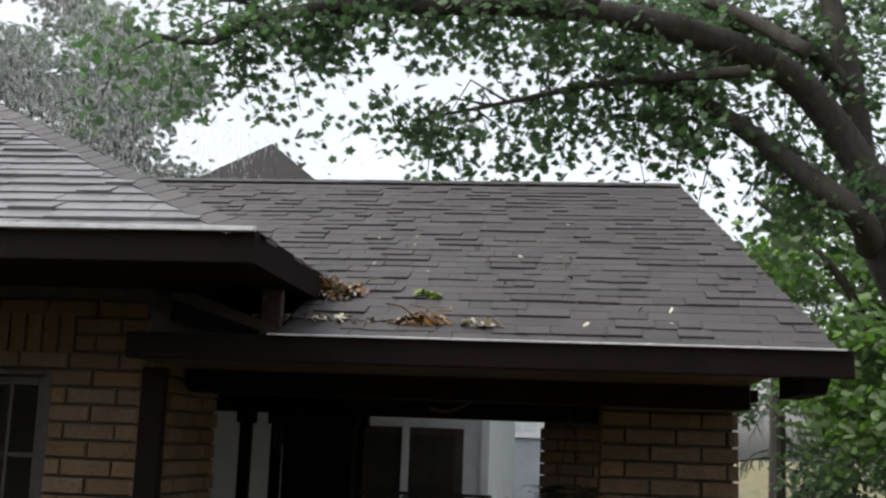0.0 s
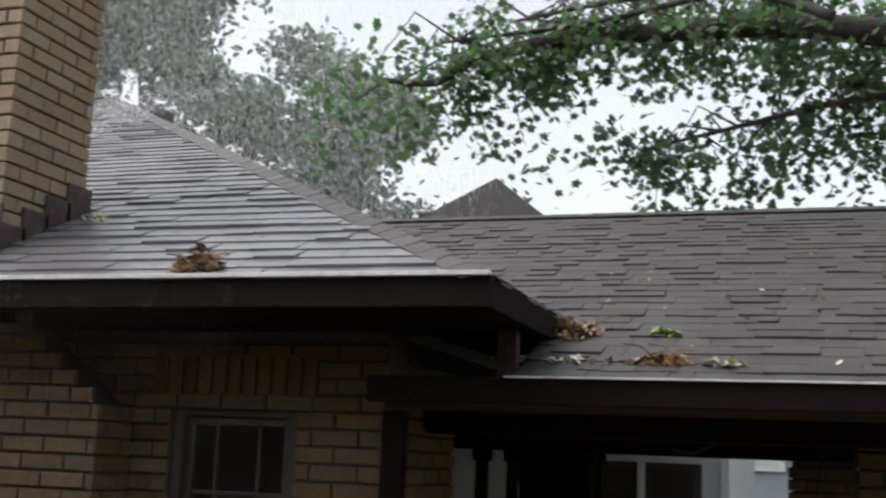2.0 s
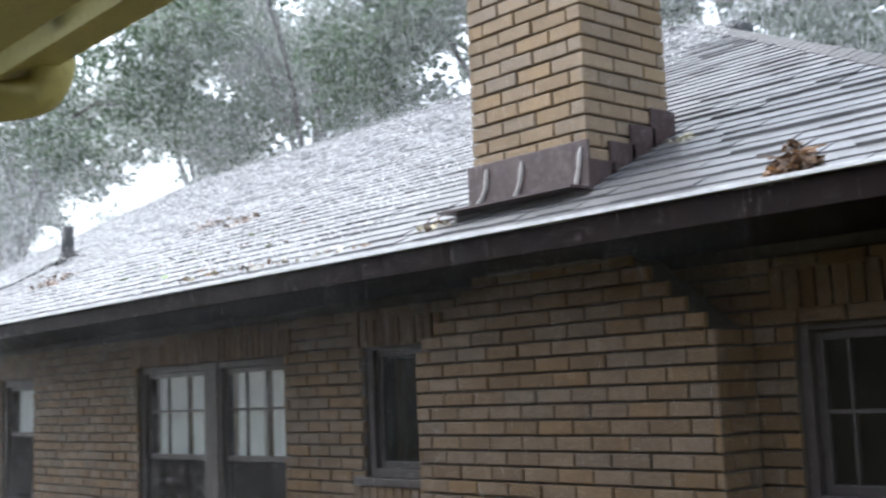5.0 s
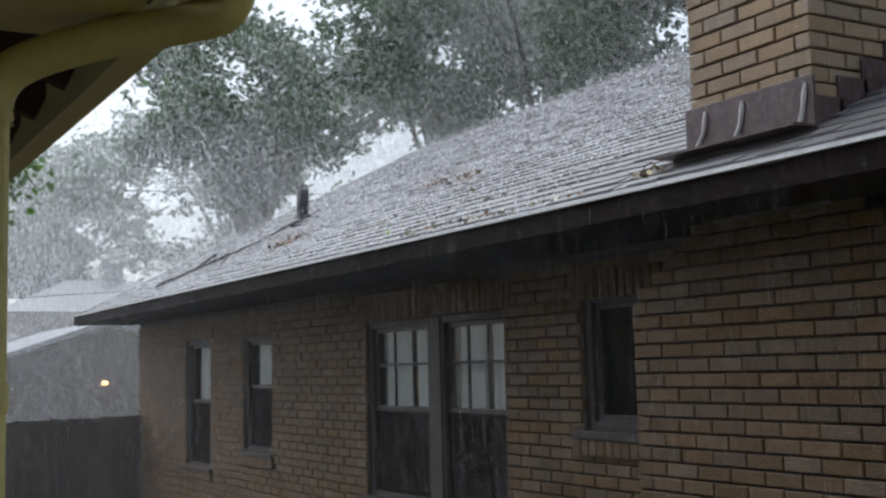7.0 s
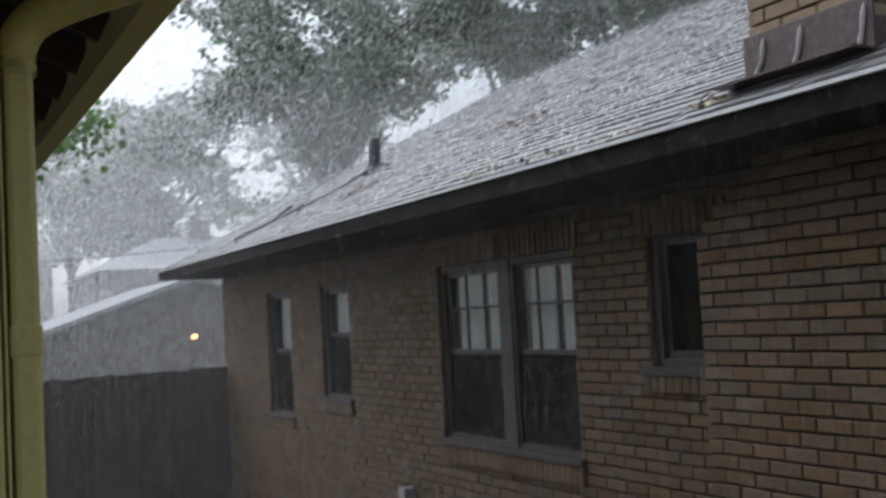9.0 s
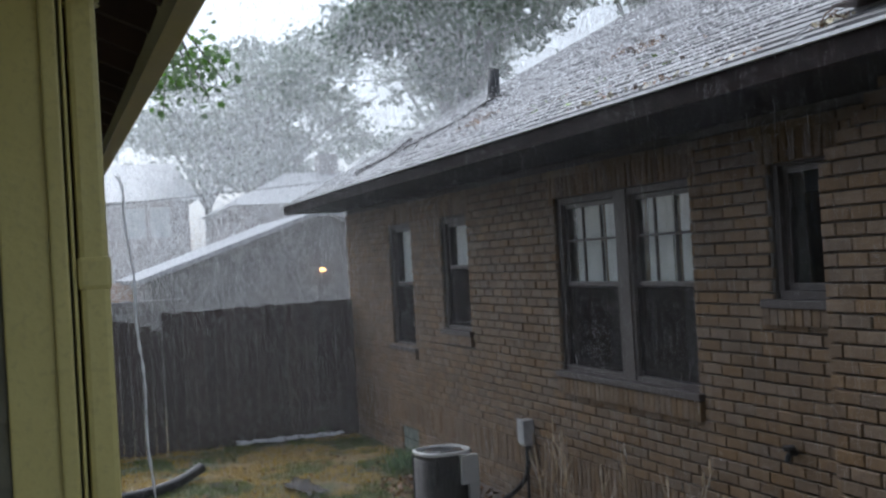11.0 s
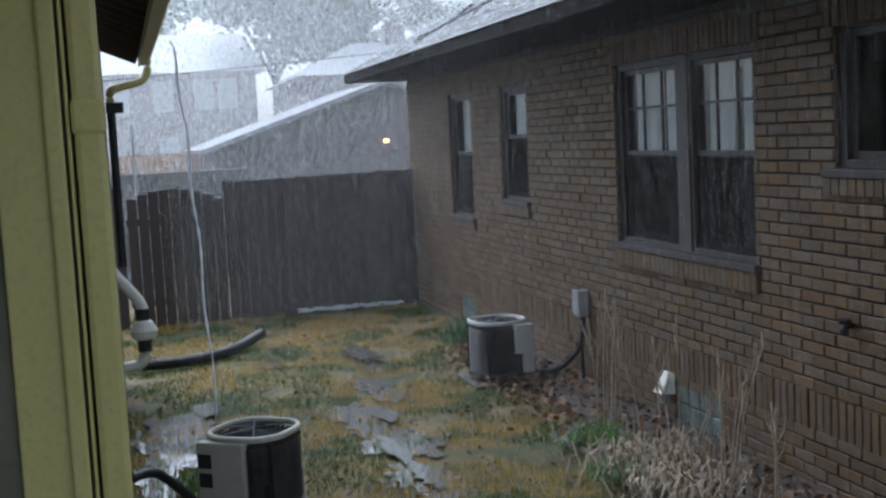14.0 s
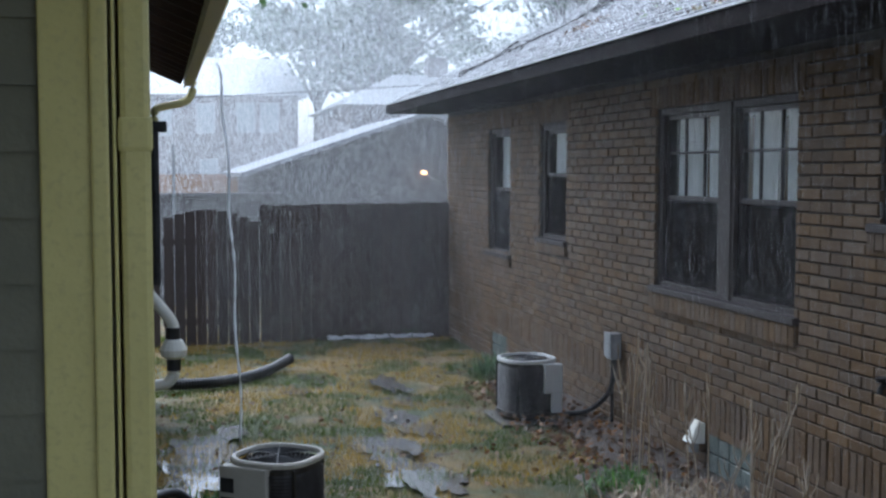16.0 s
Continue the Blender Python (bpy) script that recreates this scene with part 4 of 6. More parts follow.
def condenser(name, label, at, w, h, turn, panel, shell_m):
    """An air-conditioner's outdoor unit: rounded louvred case, corner posts, top rim with a fan guard, service panel."""
    t = thing(name, label, "air conditioner", "outdoor units", at)
    t.rotation_euler = (0, 0, radians(turn))
    r, hw = w * 0.38, w / 2

    def ring(off, z):
        out = []
        for cx, cy, a0 in ((hw - r, hw - r, 0), (r - hw, hw - r, 90), (r - hw, r - hw, 180), (hw - r, r - hw, 270)):
            for k in range(6):
                a = radians(a0 + 18 * k)
                out.append((cx + (r + off) * math.cos(a), cy + (r + off) * math.sin(a), z))
        return out

    def shell(name, levels, m, label=""):
        bm = bmesh.new()
        rows = [[bm.verts.new(p) for p in ring(o, z)] for o, z in levels]
        for a, b in zip(rows, rows[1:]):
            for k in range(len(a)):
                bm.faces.new((a[k], a[(k + 1) % len(a)], b[(k + 1) % len(b)], b[k]))
        return part(name, bm, m, t, label, smooth=False)

    shell("case", [(-0.02, 0.06), (-0.02, h - 0.05)], M_GRILLE)
    shell("base_pan", [(-0.3, 0.04), (0.012, 0.04), (0.012, 0.085), (-0.02, 0.09)], M_GRILLE)
    shell("top_rim", [(-0.022, h - 0.035), (0.002, h - 0.035), (0.006, h - 0.012), (-0.002, h), (-0.022, h), (-0.03, h - 0.02)], shell_m, "enamelled top rim")
    n = int((h - 0.16) / 0.022)
    lou = Pile()
    for i in range(n):
        z = 0.095 + i * 0.022
        a, b = ring(0.0, z), ring(-0.016, z + 0.014)
        for k in range(24):
            q = (k + 1) % 24
            lou.add([a[k], a[q], b[q], b[k]], [(0, 1, 2, 3)])
    tagged(lou.link("louvres", M_GRILLE, t), kind="stuff")
    for k in (3, 9, 15, 21):
        p = ring(0.006, 0)[k]
        bm = bmesh.new()
        tube(bm, [(p[0], p[1], 0.07), (p[0], p[1], h - 0.05)], 0.012, 6)
        part("corner_post", bm, M_GRILLE, t)
    for i in range(7):
        rr = (hw - 0.07) * (i + 1) / 7
        bm = bmesh.new()
        tube(bm, [(rr * math.cos(a), rr * math.sin(a), h - 0.012) for a in np.linspace(0, 6.283, 25)], 0.004, 4, caps=False)
        part("guard_ring", bm, M_BLACK, t)
    for i in range(6):
        a = i * math.pi / 3
        bm = bmesh.new()
        tube(bm, [(0, 0, h - 0.005), ((hw - 0.05) * math.cos(a), (hw - 0.05) * math.sin(a), h - 0.012)], 0.005, 5)
        part("guard_spoke", bm, M_BLACK, t)
    for i in range(4):
        a = i * math.pi / 2 + 0.4
        bm = bmesh.new()
        c, s = math.cos(a), math.sin(a)
        vs = [bm.verts.new(p) for p in ((0.05 * c, 0.05 * s, h - 0.16), ((hw - 0.1) * c - 0.08 * s, (hw - 0.1) * s + 0.08 * c, h - 0.18), ((hw - 0.1) * c + 0.09 * s, (hw - 0.1) * s - 0.09 * c, h - 0.12))]
        bm.faces.new(vs)
        bmesh.ops.solidify(bm, geom=bm.faces[:], thickness=0.004)
        part("fan_blade", bm, M_GREY, t)
    bm = bmesh.new()
    tube(bm, [(0, 0, h - 0.24), (0, 0, h - 0.03)], 0.07, 12)
    part("motor", bm, M_BLACK, t)
    part("dark_inside", boxed(-hw * 0.8, hw * 0.8, -hw * 0.8, hw * 0.8, 0.06, h - 0.3), M_BLACK, t)
    x0, x1, z0, z1 = panel
    part("service_panel", boxed(x0, x1, -hw - 0.022, -hw + 0.05, z0, z1, bevel=0.012), shell_m, t, "enamelled service panel")
    part("lower_panel", boxed(x0 + (x1 - x0) * 0.45, x1, -hw - 0.012, -hw + 0.05, 0.07, z0, bevel=0.008), shell_m, t)
    return t, hw


unit_a, hw_a = condenser("air_conditioner", "dark louvred air conditioner with grey panel beside the brick wall", (-10.42, 3.83, G0 + 0.03), 0.52, 0.58, 98, (0.06, 0.25, 0.26, 0.54), M_DECK)
setting("pad_1", boxed(-10.76, -10.08, 3.5, 4.18, G0 - 0.1, G0 + 0.035, bevel=0.01), M_PAD, "small wet concrete pad")
unit_b, hw_b = condenser("air_conditioner", "beige air conditioner with open fan top on wet ground", (-7.1, 1.12, G0 + 0.06), 0.53, 0.56, 52, (-0.25, 0.09, 0.12, 0.525), M_BEIGE)
setting("pad_2", boxed(-7.45, -6.75, 0.78, 1.46, G0 - 0.1, G0 + 0.065, bevel=0.01), M_PAD, "small wet concrete pad")
for z0 in (0.24, 0.36):
    part("warning_label", boxed(-0.235, -0.14, -hw_b - 0.0255, -hw_b - 0.0225, z0, z0 + 0.09), M_BLACK, unit_b, "black printed label")
line = thing("refrigerant_hose", "black insulated hose curving to the outdoor unit", "hose", at=(0.1, 0.08, G0))
bm = bmesh.new()
tube(bm, smooth_path([(-6.6, 0.28, 0.55), (-6.75, 0.42, 0.52), (-6.95, 0.6, 0.3), (-7.05, 0.75, 0.1), (-7.2, 0.9, 0.12)], 6), 0.03, 8)
part("hose", bm, M_BLACK, line, smooth=True)
drain = thing("corrugated_drain_tube", "black corrugated drain tube lying on the lawn", "drain tube", at=(0.1, 0, G0))
bm = bmesh.new()
pp = smooth_path([(-12.75, 0.4, 0.09), (-12.8, 0.75, 0.07), (-12.95, 1.15, 0.065), (-13.3, 1.55, 0.08), (-13.9, 1.93, 0.13)], 26)
tube(bm, pp, [0.056 + 0.009 * (i % 2) for i in range(len(pp))], 10)
part("tube", bm, M_BLACK, drain)
pvc = thing("pvc_drain_stack", "white PVC pipe with rubber couplings and round trap", "drain pipe", at=(-11.1, 0.53, G0))


def pvc_run(name, pts, r, m, label=""):
    bm = bmesh.new()
    tube(bm, smooth_path(pts, 5) if len(pts) > 2 else pts, r, 14)
    part(name, bm, m, pvc, label, smooth=False)


pvc_run("upper_bend", [(0, -0.26, 1.32), (0, -0.22, 1.24), (0, -0.05, 1.02), (0, 0, 0.92), (0, 0, 0.88)], 0.055, M_WHITE)
pvc_run("coupling", [(0, 0, 0.80), (0, 0, 0.91)], 0.068, M_BLACK, "black rubber coupling")
bm = bmesh.new()
tube(bm, [(0, 0, 0.61), (0, 0, 0.64), (0, 0, 0.70), (0, 0, 0.78), (0, 0, 0.80)], [0.07, 0.12, 0.13, 0.09, 0.07], 18)
part("trap_body", bm, M_WHITE, pvc, "white round trap body")
pvc_run("coupling", [(0, 0, 0.50), (0, 0, 0.61)], 0.066, M_BLACK, "black rubber coupling")
pvc_run("lower_elbow", [(0, 0, 0.52), (0, 0, 0.46), (0, -0.06, 0.38), (0, -0.16, 0.36), (0, -0.36, 0.34)], 0.055, M_WHITE)
pvc_run("foot", [(0, -0.3, 0.34), (0, -0.32, 0.15), (0, -0.3, -0.02)], 0.05, M_WHITE)

# ---- water ----


FENCE_X = -16.0


def puddle(x, y, rx, ry, seed, z):
    n = 64
    bm = bmesh.new()
    vs = []
    for i in range(n):
        a = 2 * math.pi * i / n
        r = 1 + 0.6 * noise.noise((math.cos(a) * 1.6 + seed, math.sin(a) * 1.6, seed)) + 0.45 * noise.noise((math.cos(a) * 5 + seed, math.sin(a) * 5, seed)) + 0.25 * noise.noise((math.cos(a) * 13, math.sin(a) * 13, seed))
        vs.append(bm.verts.new((x + rx * r * math.cos(a), y + ry * r * math.sin(a), G0 + z)))
    bm.faces.new(vs)
    tagged(link("puddle", bm, M_PUDDLE, None, "shallow puddle of rainwater on the lawn"), kind="structure")


pr = random.Random(12)
for i, (x, y, rx, ry, n) in enumerate(((-9.6, 0.85, 0.9, 0.35, 9), (-8.5, 0.75, 0.5, 0.25, 6), (-9.4, 2.4, 0.4, 0.25, 5), (-8.0, 2.35, 0.9, 0.2, 8), (-10.9, 2.7, 0.7, 0.3, 4), (-12.5, 2.2, 0.8, 0.5, 3))):
    for k in range(n):
        s = pr.uniform(0.07, 0.26)
        puddle(x + pr.uniform(-rx, rx), y + pr.uniform(-ry, ry), s * pr.uniform(1.0, 1.9), s * pr.uniform(0.5, 0.9), i * 3.1 + k * 1.7, 0.001 + 0.0004 * (i * 9 + k))
for i, (x, y, rx, ry, sd) in enumerate(((-9.9, 0.78, 0.62, 0.24, 41.3), (-8.95, 0.62, 0.75, 0.2, 47.9), (-8.25, 0.5, 0.45, 0.14, 52.1), (-10.35, 1.02, 0.3, 0.14, 55.7), (-8.3, 2.28, 0.4, 0.08, 61.2), (-7.5, 2.34, 0.36, 0.08, 63.4), (-9.45, 2.47, 0.26, 0.09, 66.0), (-12.3, 2.85, 0.5, 0.16, 71.5))):
    puddle(x, y, rx, ry, sd, 0.022 + 0.003 * i)
splash = Pile()
for _ in range(150):
    y = pr.uniform(2.7, 4.2)
    c = Vector((FENCE_X + 0.06 + pr.uniform(0, 0.06), y, G0 + 0.03 + pr.uniform(0, 0.05)))
    s = pr.uniform(0.015, 0.04)
    splash.add([c + Vector(q) * s for q in ((0, -1.6, 0), (0.4, 0, -0.3), (0, 1.6, 0), (0.1, 0, 0.6))], [(0, 1, 2, 3)])
tagged(splash.link("splash", M_RAIN, None, "white splashing water along the fence foot"), kind="stuff", category="water")
stream = thing("gutter_overflow", "thin stream of rainwater falling from the gutter", "water stream", at=(0, 0, 0))
bm = bmesh.new()
pp = [(-9.9 + 0.02 * math.sin(17 * t), 0.9 + 0.18 * t ** 0.7 + 0.012 * math.sin(23 * t), 3.5 - 3.3 * t ** 1.3) for t in np.linspace(0, 1, 44)]
tube(bm, pp, [0.004 + 0.011 * abs(math.sin(i * 1.7)) for i in range(44)], 6)
part("stream", bm, M_RAIN, stream, smooth=True)

# ---- yellow house ----
YN = 0.326
setting("wall_yellow_side", boxed(-12.1, -2.34, -0.1, 0.322, 0, 3.6), M_SIDING, "olive siding wall of the yellow-trimmed house")
side_wall = setting("wall_yellow_front", boxed(-2.35, -2.28, -2.6, YN, 0, 3.46), M_SIDING, "olive lap siding wall with yellow corner trim")
setting("wall_yellow_back", boxed(-2.35, 5.0, -2.75, -2.6, 0, 3.9), M_SIDING, "plain siding wall behind the porch")
# Out of view; its pale colour is chosen to throw light onto the soffit.
setting("floor_deck_bounce", boxed(-2.35, 5.0, -2.6, 0.2, 0.6, 0.8), M_DECK, "unseen porch floor, light grey to bounce light upward")
setting("corner_board_1", boxed(-2.28, -2.248, 0.188, 0.318, 0, 3.46, bevel=0.005), M_YELLOW, "yellow painted corner board")
setting("corner_board_2", boxed(-2.335, -2.25, 0.3265, 0.334, 0, 3.46, bevel=0.003), M_YELLOW, "yellow painted corner board")
setting("trim_strip", boxed(-2.248, -2.235, 0.285, 0.32, 0, 3.46, bevel=0.006), M_YELLOW, "yellow quarter-round trim strip")
ds = thing("yellow_downspout", "yellow painted metal downspout with elbows", "downspout", at=(0, 0, 0))
part("pipe", boxed(-2.31, -2.245, 0.34, 0.4, 0.3, 3.27, bevel=0.012), M_YELLOW, ds)
# Added dark strip that paints the shadow between board and pipe.
part("shadow_gap_strip", boxed(-2.335, -2.31, 0.3345, 0.345, 0.3, 3.2), M_SOFFIT, ds, "dark strip imitating the shadowed gap behind the pipe")
part("joint", boxed(-2.314, -2.241, 0.336, 0.404, 2.62, 2.69, bevel=0.01), M_YELLOW, ds)
bm = bmesh.new()
tube(bm, smooth_path([(-2.278, 0.37, 3.22), (-2.278, 0.375, 3.29), (-2.25, 0.42, 3.345), (-2.17, 0.55, 3.39), (-2.06, 0.7, 3.415), (-1.99, 0.77, 3.43), (-1.95, 0.785, 3.48), (-1.95, 0.785, 3.55)], 5), 0.042, 12)
part("elbow_run", bm, M_YELLOW, ds, smooth=True)
GY, GZ = 0.815, 3.47


def gutter():
    """A K-style gutter: an open channel along the eave."""
    prof = [(-0.12, 0.12), (-0.12, 0.0), (-0.035, 0.0), (-0.02, 0.03), (0.0, 0.06), (0.012, 0.09), (0.012, 0.12), (0.0, 0.12), (0.0, 0.095), (-0.03, 0.01), (-0.11, 0.01), (-0.11, 0.12)]
    bm = bmesh.new()
    rows = [[bm.verts.new((x, GY + a, GZ + b)) for a, b in prof] for x in (-12.4, 4.0)]
    n = len(prof)
    for i in range(n):
        bm.faces.new((rows[0][i], rows[0][(i + 1) % n], rows[1][(i + 1) % n], rows[1][i]))
    bm.faces.new(rows[0])
    bm.faces.new(rows[1][::-1])
    bmesh.ops.recalc_face_normals(bm, faces=bm.faces)
    return bm


setting("gutter_yellow", gutter(), M_YELLOW, "yellow painted gutter along the eave")
# Eave underside; the unseen slope up to y = -9 is added to block sky.
bm = bmesh.new()
vs = []
for x in (-12.38, 4.0):
    vs.append([bm.verts.new(p) for p in ((x, 0.72, GZ + 0.11), (x, -9.0, GZ + 0.11 + 0.42 * 9.72), (x, -9.0, GZ + 0.18 + 0.42 * 9.72), (x, 0.74, GZ + 0.17))])
for i in range(4):
    bm.faces.new((vs[0][i], vs[0][(i + 1) % 4], vs[1][(i + 1) % 4], vs[1][i]))
bm.faces.new(vs[0][::-1])
bm.faces.new(vs[1])
bmesh.ops.recalc_face_normals(bm, faces=bm.faces)
eave_y = setting("roof_yellow_and_sky_block", bm, M_SOFFIT, "dark brown boarded eave underside, roof extended unseen to block sky")
setting("soffit_yellow", boxed(-2.34, 4.0, -2.6, 0.62, GZ - 0.03, GZ - 0.01), M_YELLOW, "yellow painted porch soffit")
bm = bmesh.new()
box(bm, -12.35, 4.0, 0.685, 0.7, GZ - 0.02, GZ + 0.12)
setting("fascia_yellow", bm, M_YELLOW, "yellow fascia board behind the gutter")
x = -12.2
while x < 3.8:
    bm = bmesh.new()
    beam(bm, (x, 0.68, GZ + 0.06), (x, -0.6, GZ + 0.06 + 0.42 * 1.28), 0.045, 0.12)
    tagged(link("rafter", bm, M_SOFFIT, eave_y))
    x += 0.42
x = 0.66
while x > -0.3:
    bm = bmesh.new()
    z = GZ + 0.135 + 0.42 * (0.72 - x)
    beam(bm, (-12.35, x, z - 0.012), (-2.3, x, z - 0.012), 0.12, 0.012, 0.003)
    tagged(link("soffit_board", bm, M_SOFFIT, eave_y))
    x -= 0.13
tail = thing("thin_downspout", "thin grey downspout curving from the gutter end to the wall", "downspout", at=(0, 0, 0))
bm = bmesh.new()
tube(bm, smooth_path([(-12.3, 0.78, 3.52), (-12.3, 0.77, 3.4), (-12.25, 0.69, 3.3), (-12.1, 0.48, 3.24), (-12.0, 0.39, 3.19), (-12.0, 0.385, 3.05), (-12.0, 0.385, 2.9)], 6), 0.042, 10)
part("offset_bend", bm, M_YELLOW, tail, smooth=True)
bm = bmesh.new()
tube(bm, [(-11.2, 0.385, 3.0), (-11.2, 0.385, 1.5)], 0.04, 10)
part("pipe", bm, M_BLACK, tail, "dark vertical pipe")
bm = bmesh.new()
box(bm, -11.25, -11.15, 0.34, 0.5, 2.95, 3.05, 0.008)
part("cap", bm, M_BLACK, tail)

# ---- fence and gate ----
FX = -16.0
fence = thing("board_fence", "tall dark wet board fence beside the house", "fence", at=(0, 0, 0.12))
y = 4.46
i = 0
while y > 1.8:
    top = 2.02 - 0.012 * (4.46 - y) + rng.uniform(-0.012, 0.012)
    part("board", boxed(FX - 0.012, FX + 0.012, y - 0.137, y, 0.06 + rng.uniform(0, 0.02), top, bevel=0.003), M_FENCE, fence)
    y -= 0.142
for z in (0.4, 1.7):
    part("rail", boxed(FX - 0.06, FX - 0.014, 1.8, 4.46, z, z + 0.09), M_FENCE, fence)
for y in (1.84, 3.2, 4.4):
    part("post", boxed(FX - 0.16, FX - 0.062, y - 0.05, y + 0.05, 0, 1.95), M_FENCE, fence)
gate = thing("arched_gate", "dark wooden gate with an arched top", "gate", at=(0, -0.15, 0.13))
y = 1.9
while y > 0.62:
    t = (y - 1.26) / 0.64
    top = 1.93 - 0.17 * t * t
    part("board", boxed(FX + 0.02, FX + 0.042, y - 0.135, y, 0.05, top - rng.uniform(0, 0.01), bevel=0.003), M_FENCE, gate)
    y -= 0.143
for z in (0.35, 1.45):
    part("rail", boxed(FX - 0.03, FX + 0.018, 0.6, 1.9, z, z + 0.09), M_FENCE, gate)
part("gate_post", boxed(FX - 0.05, FX + 0.05, 0.42, 0.56, 0, 1.98, bevel=0.006), M_FENCE, gate)

# ---- beyond the fence ----
garage = thing("garage", "grey gabled garage with wet shining roof behind the fence", "garage", at=(0, 0, 0))
GX = -24.6
bm = bmesh.new()
vs = [bm.verts.new(p) for p in ((GX, 2.4, 0), (GX, 9.8, 0), (GX, 9.8, 2.5), (GX, 6.1, 3.72), (GX, 2.4, 2.5))]
bm.faces.new(vs)
g = bmesh.ops.extrude_face_region(bm, geom=bm.faces[:])
bmesh.ops.translate(bm, verts=[v for v in g["geom"] if isinstance(v, bmesh.types.BMVert)], vec=(-7, 0, 0))
bmesh.ops.recalc_face_normals(bm, faces=bm.faces)
part("wall", bm, M_GARAGE, garage)
for i in range(9):
    z = 2.48 + i * 0.14
    half = 3.7 * (3.74 - z) / 1.24
    if half > 0.1:
        part("clapboard", boxed(GX, GX + 0.02, 6.1 - half, 6.1 + half, z, z + 0.135), M_GARAGE, garage)
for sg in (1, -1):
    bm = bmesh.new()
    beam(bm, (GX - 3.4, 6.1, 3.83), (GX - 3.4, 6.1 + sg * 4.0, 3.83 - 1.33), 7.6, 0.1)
    part("roof", bm, M_FARROOF, garage, "roof slope with its wet shine painted pale")
part("band", boxed(GX, GX + 0.03, 2.4, 9.8, 2.36, 2.48), M_GARAGE, garage)
lamp = thing("wall_lamp", "lit warm outdoor lamp on the garage wall", "lamp", at=(GX + 0.02, 6.03, 2.55))
bm = bmesh.new()
bmesh.ops.create_icosphere(bm, subdivisions=2, radius=0.06, matrix=pose(0.1, 0, 0) @ Matrix.Diagonal((1, 1.2, 0.75, 1)))
part("bulb", bm, M_LAMP, lamp)
part("bracket", boxed(0.0, 0.1, -0.04, 0.04, 0.05, 0.1), M_BLACK, lamp)
shed = thing("low_shed", "low grey board wall behind the gate", "shed", at=(0, 0, 0))
part("wall", boxed(-22.2, -22.0, -1.5, 2.6, 0, 2.1), M_GARAGE, shed)
part("roof", boxed(-22.3, -21.9, -1.6, 2.7, 2.1, 2.17), M_GARAGE, shed)
cedar = thing("cedar_fence", "bright orange cedar fence behind the gate", "fence", at=(0, 0, 0))
for i in range(34):
    part("board", boxed(-30.02, -30.0, -2.4 + i * 0.145, -2.262 + i * 0.145, 0, 2.5), M_ORANGE, cedar)


def far_house(name, label, x, y0, y1, depth, wall_h, roof_h, windows, m, hip=0.0, chimney_at=None):
    h = thing(name, label, "house", "far houses", (0, 0, 0))
    part("wall", boxed(x - depth, x, y0, y1, 0, wall_h), m, h)
    bm = bmesh.new()
    o = 0.4
    c = [(x + o, y0 - o, wall_h), (x + o, y1 + o, wall_h), (x - depth - o, y1 + o, wall_h), (x - depth - o, y0 - o, wall_h)]
    ridge = [(x - depth / 2, y0 - o + hip, wall_h + roof_h), (x - depth / 2, y1 + o - hip, wall_h + roof_h)]
    v = [bm.verts.new(p) for p in c + ridge]
    for f in ((0, 1, 5, 4), (1, 2, 5), (2, 3, 4, 5), (3, 0, 4), (3, 2, 1, 0)):
        bm.faces.new([v[i] for i in f])
    part("roof", bm, M_FARROOF, h, "far roof with wet shine painted into a pale colour")
    for wy, wz in windows:
        w = part("window", boxed(x + 0.01, x + 0.05, wy - 0.36, wy + 0.36, wz, wz + 1.15), M_PALE, h)
        part("pane", boxed(x + 0.051, x + 0.06, wy - 0.28, wy + 0.28, wz + 0.08, wz + 1.07), M_GLASS, w)
    if chimney_at:
        part("chimney", boxed(x - depth / 2 - 0.3, x - depth / 2 + 0.3, chimney_at - 0.35, chimney_at + 0.35, wall_h + roof_h - 0.5, wall_h + roof_h + 0.6), M_FARBRICK, h)


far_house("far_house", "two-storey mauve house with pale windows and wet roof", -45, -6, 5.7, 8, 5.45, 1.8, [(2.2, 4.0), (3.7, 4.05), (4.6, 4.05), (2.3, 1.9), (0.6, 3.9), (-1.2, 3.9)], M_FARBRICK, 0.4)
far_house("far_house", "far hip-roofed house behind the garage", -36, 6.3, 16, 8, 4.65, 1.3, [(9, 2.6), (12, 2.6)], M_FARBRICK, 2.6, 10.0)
for z, dz in ((3.1, 1.6), (6.7, 0.6)):
    wire = thing("overhead_wire", "thin black overhead cable", "cable", "overhead wires", (0, 0, 0))
    bm = bmesh.new()
    tube(bm, [(-27, -22 + 48 * t, z + dz * 2 * t - 1.6 * t * (1 - t)) for t in np.linspace(0, 1, 16)], 0.011, 5)
    part("cable", bm, M_BLACK, wire)
pole = thing("steel_pole", "thin dark pole behind the gate", "pole", at=(-21, 0.68, 0))
bm = bmesh.new()
tube(bm, [(0, 0, 0), (0, 0, 3.05)], 0.025, 8)
part("pole", bm, M_GREY, pole)

# white house seen through the porch, with its dark peaked roof
wh = thing("white_house", "white clapboard house with dark peaked roof", "house", at=(-0.2, 0, 0))
part("wall", boxed(-7.6, -0.47, 13.02, 18.9, 0, 3.95), M_PALE, wh)
for i in range(26):
    part("clapboard", boxed(-7.62, -0.45, 12.985, 13.02, 1.0 + i * 0.115, 1.0 + i * 0.115 + 0.108), M_PALE, wh)
bm = bmesh.new()
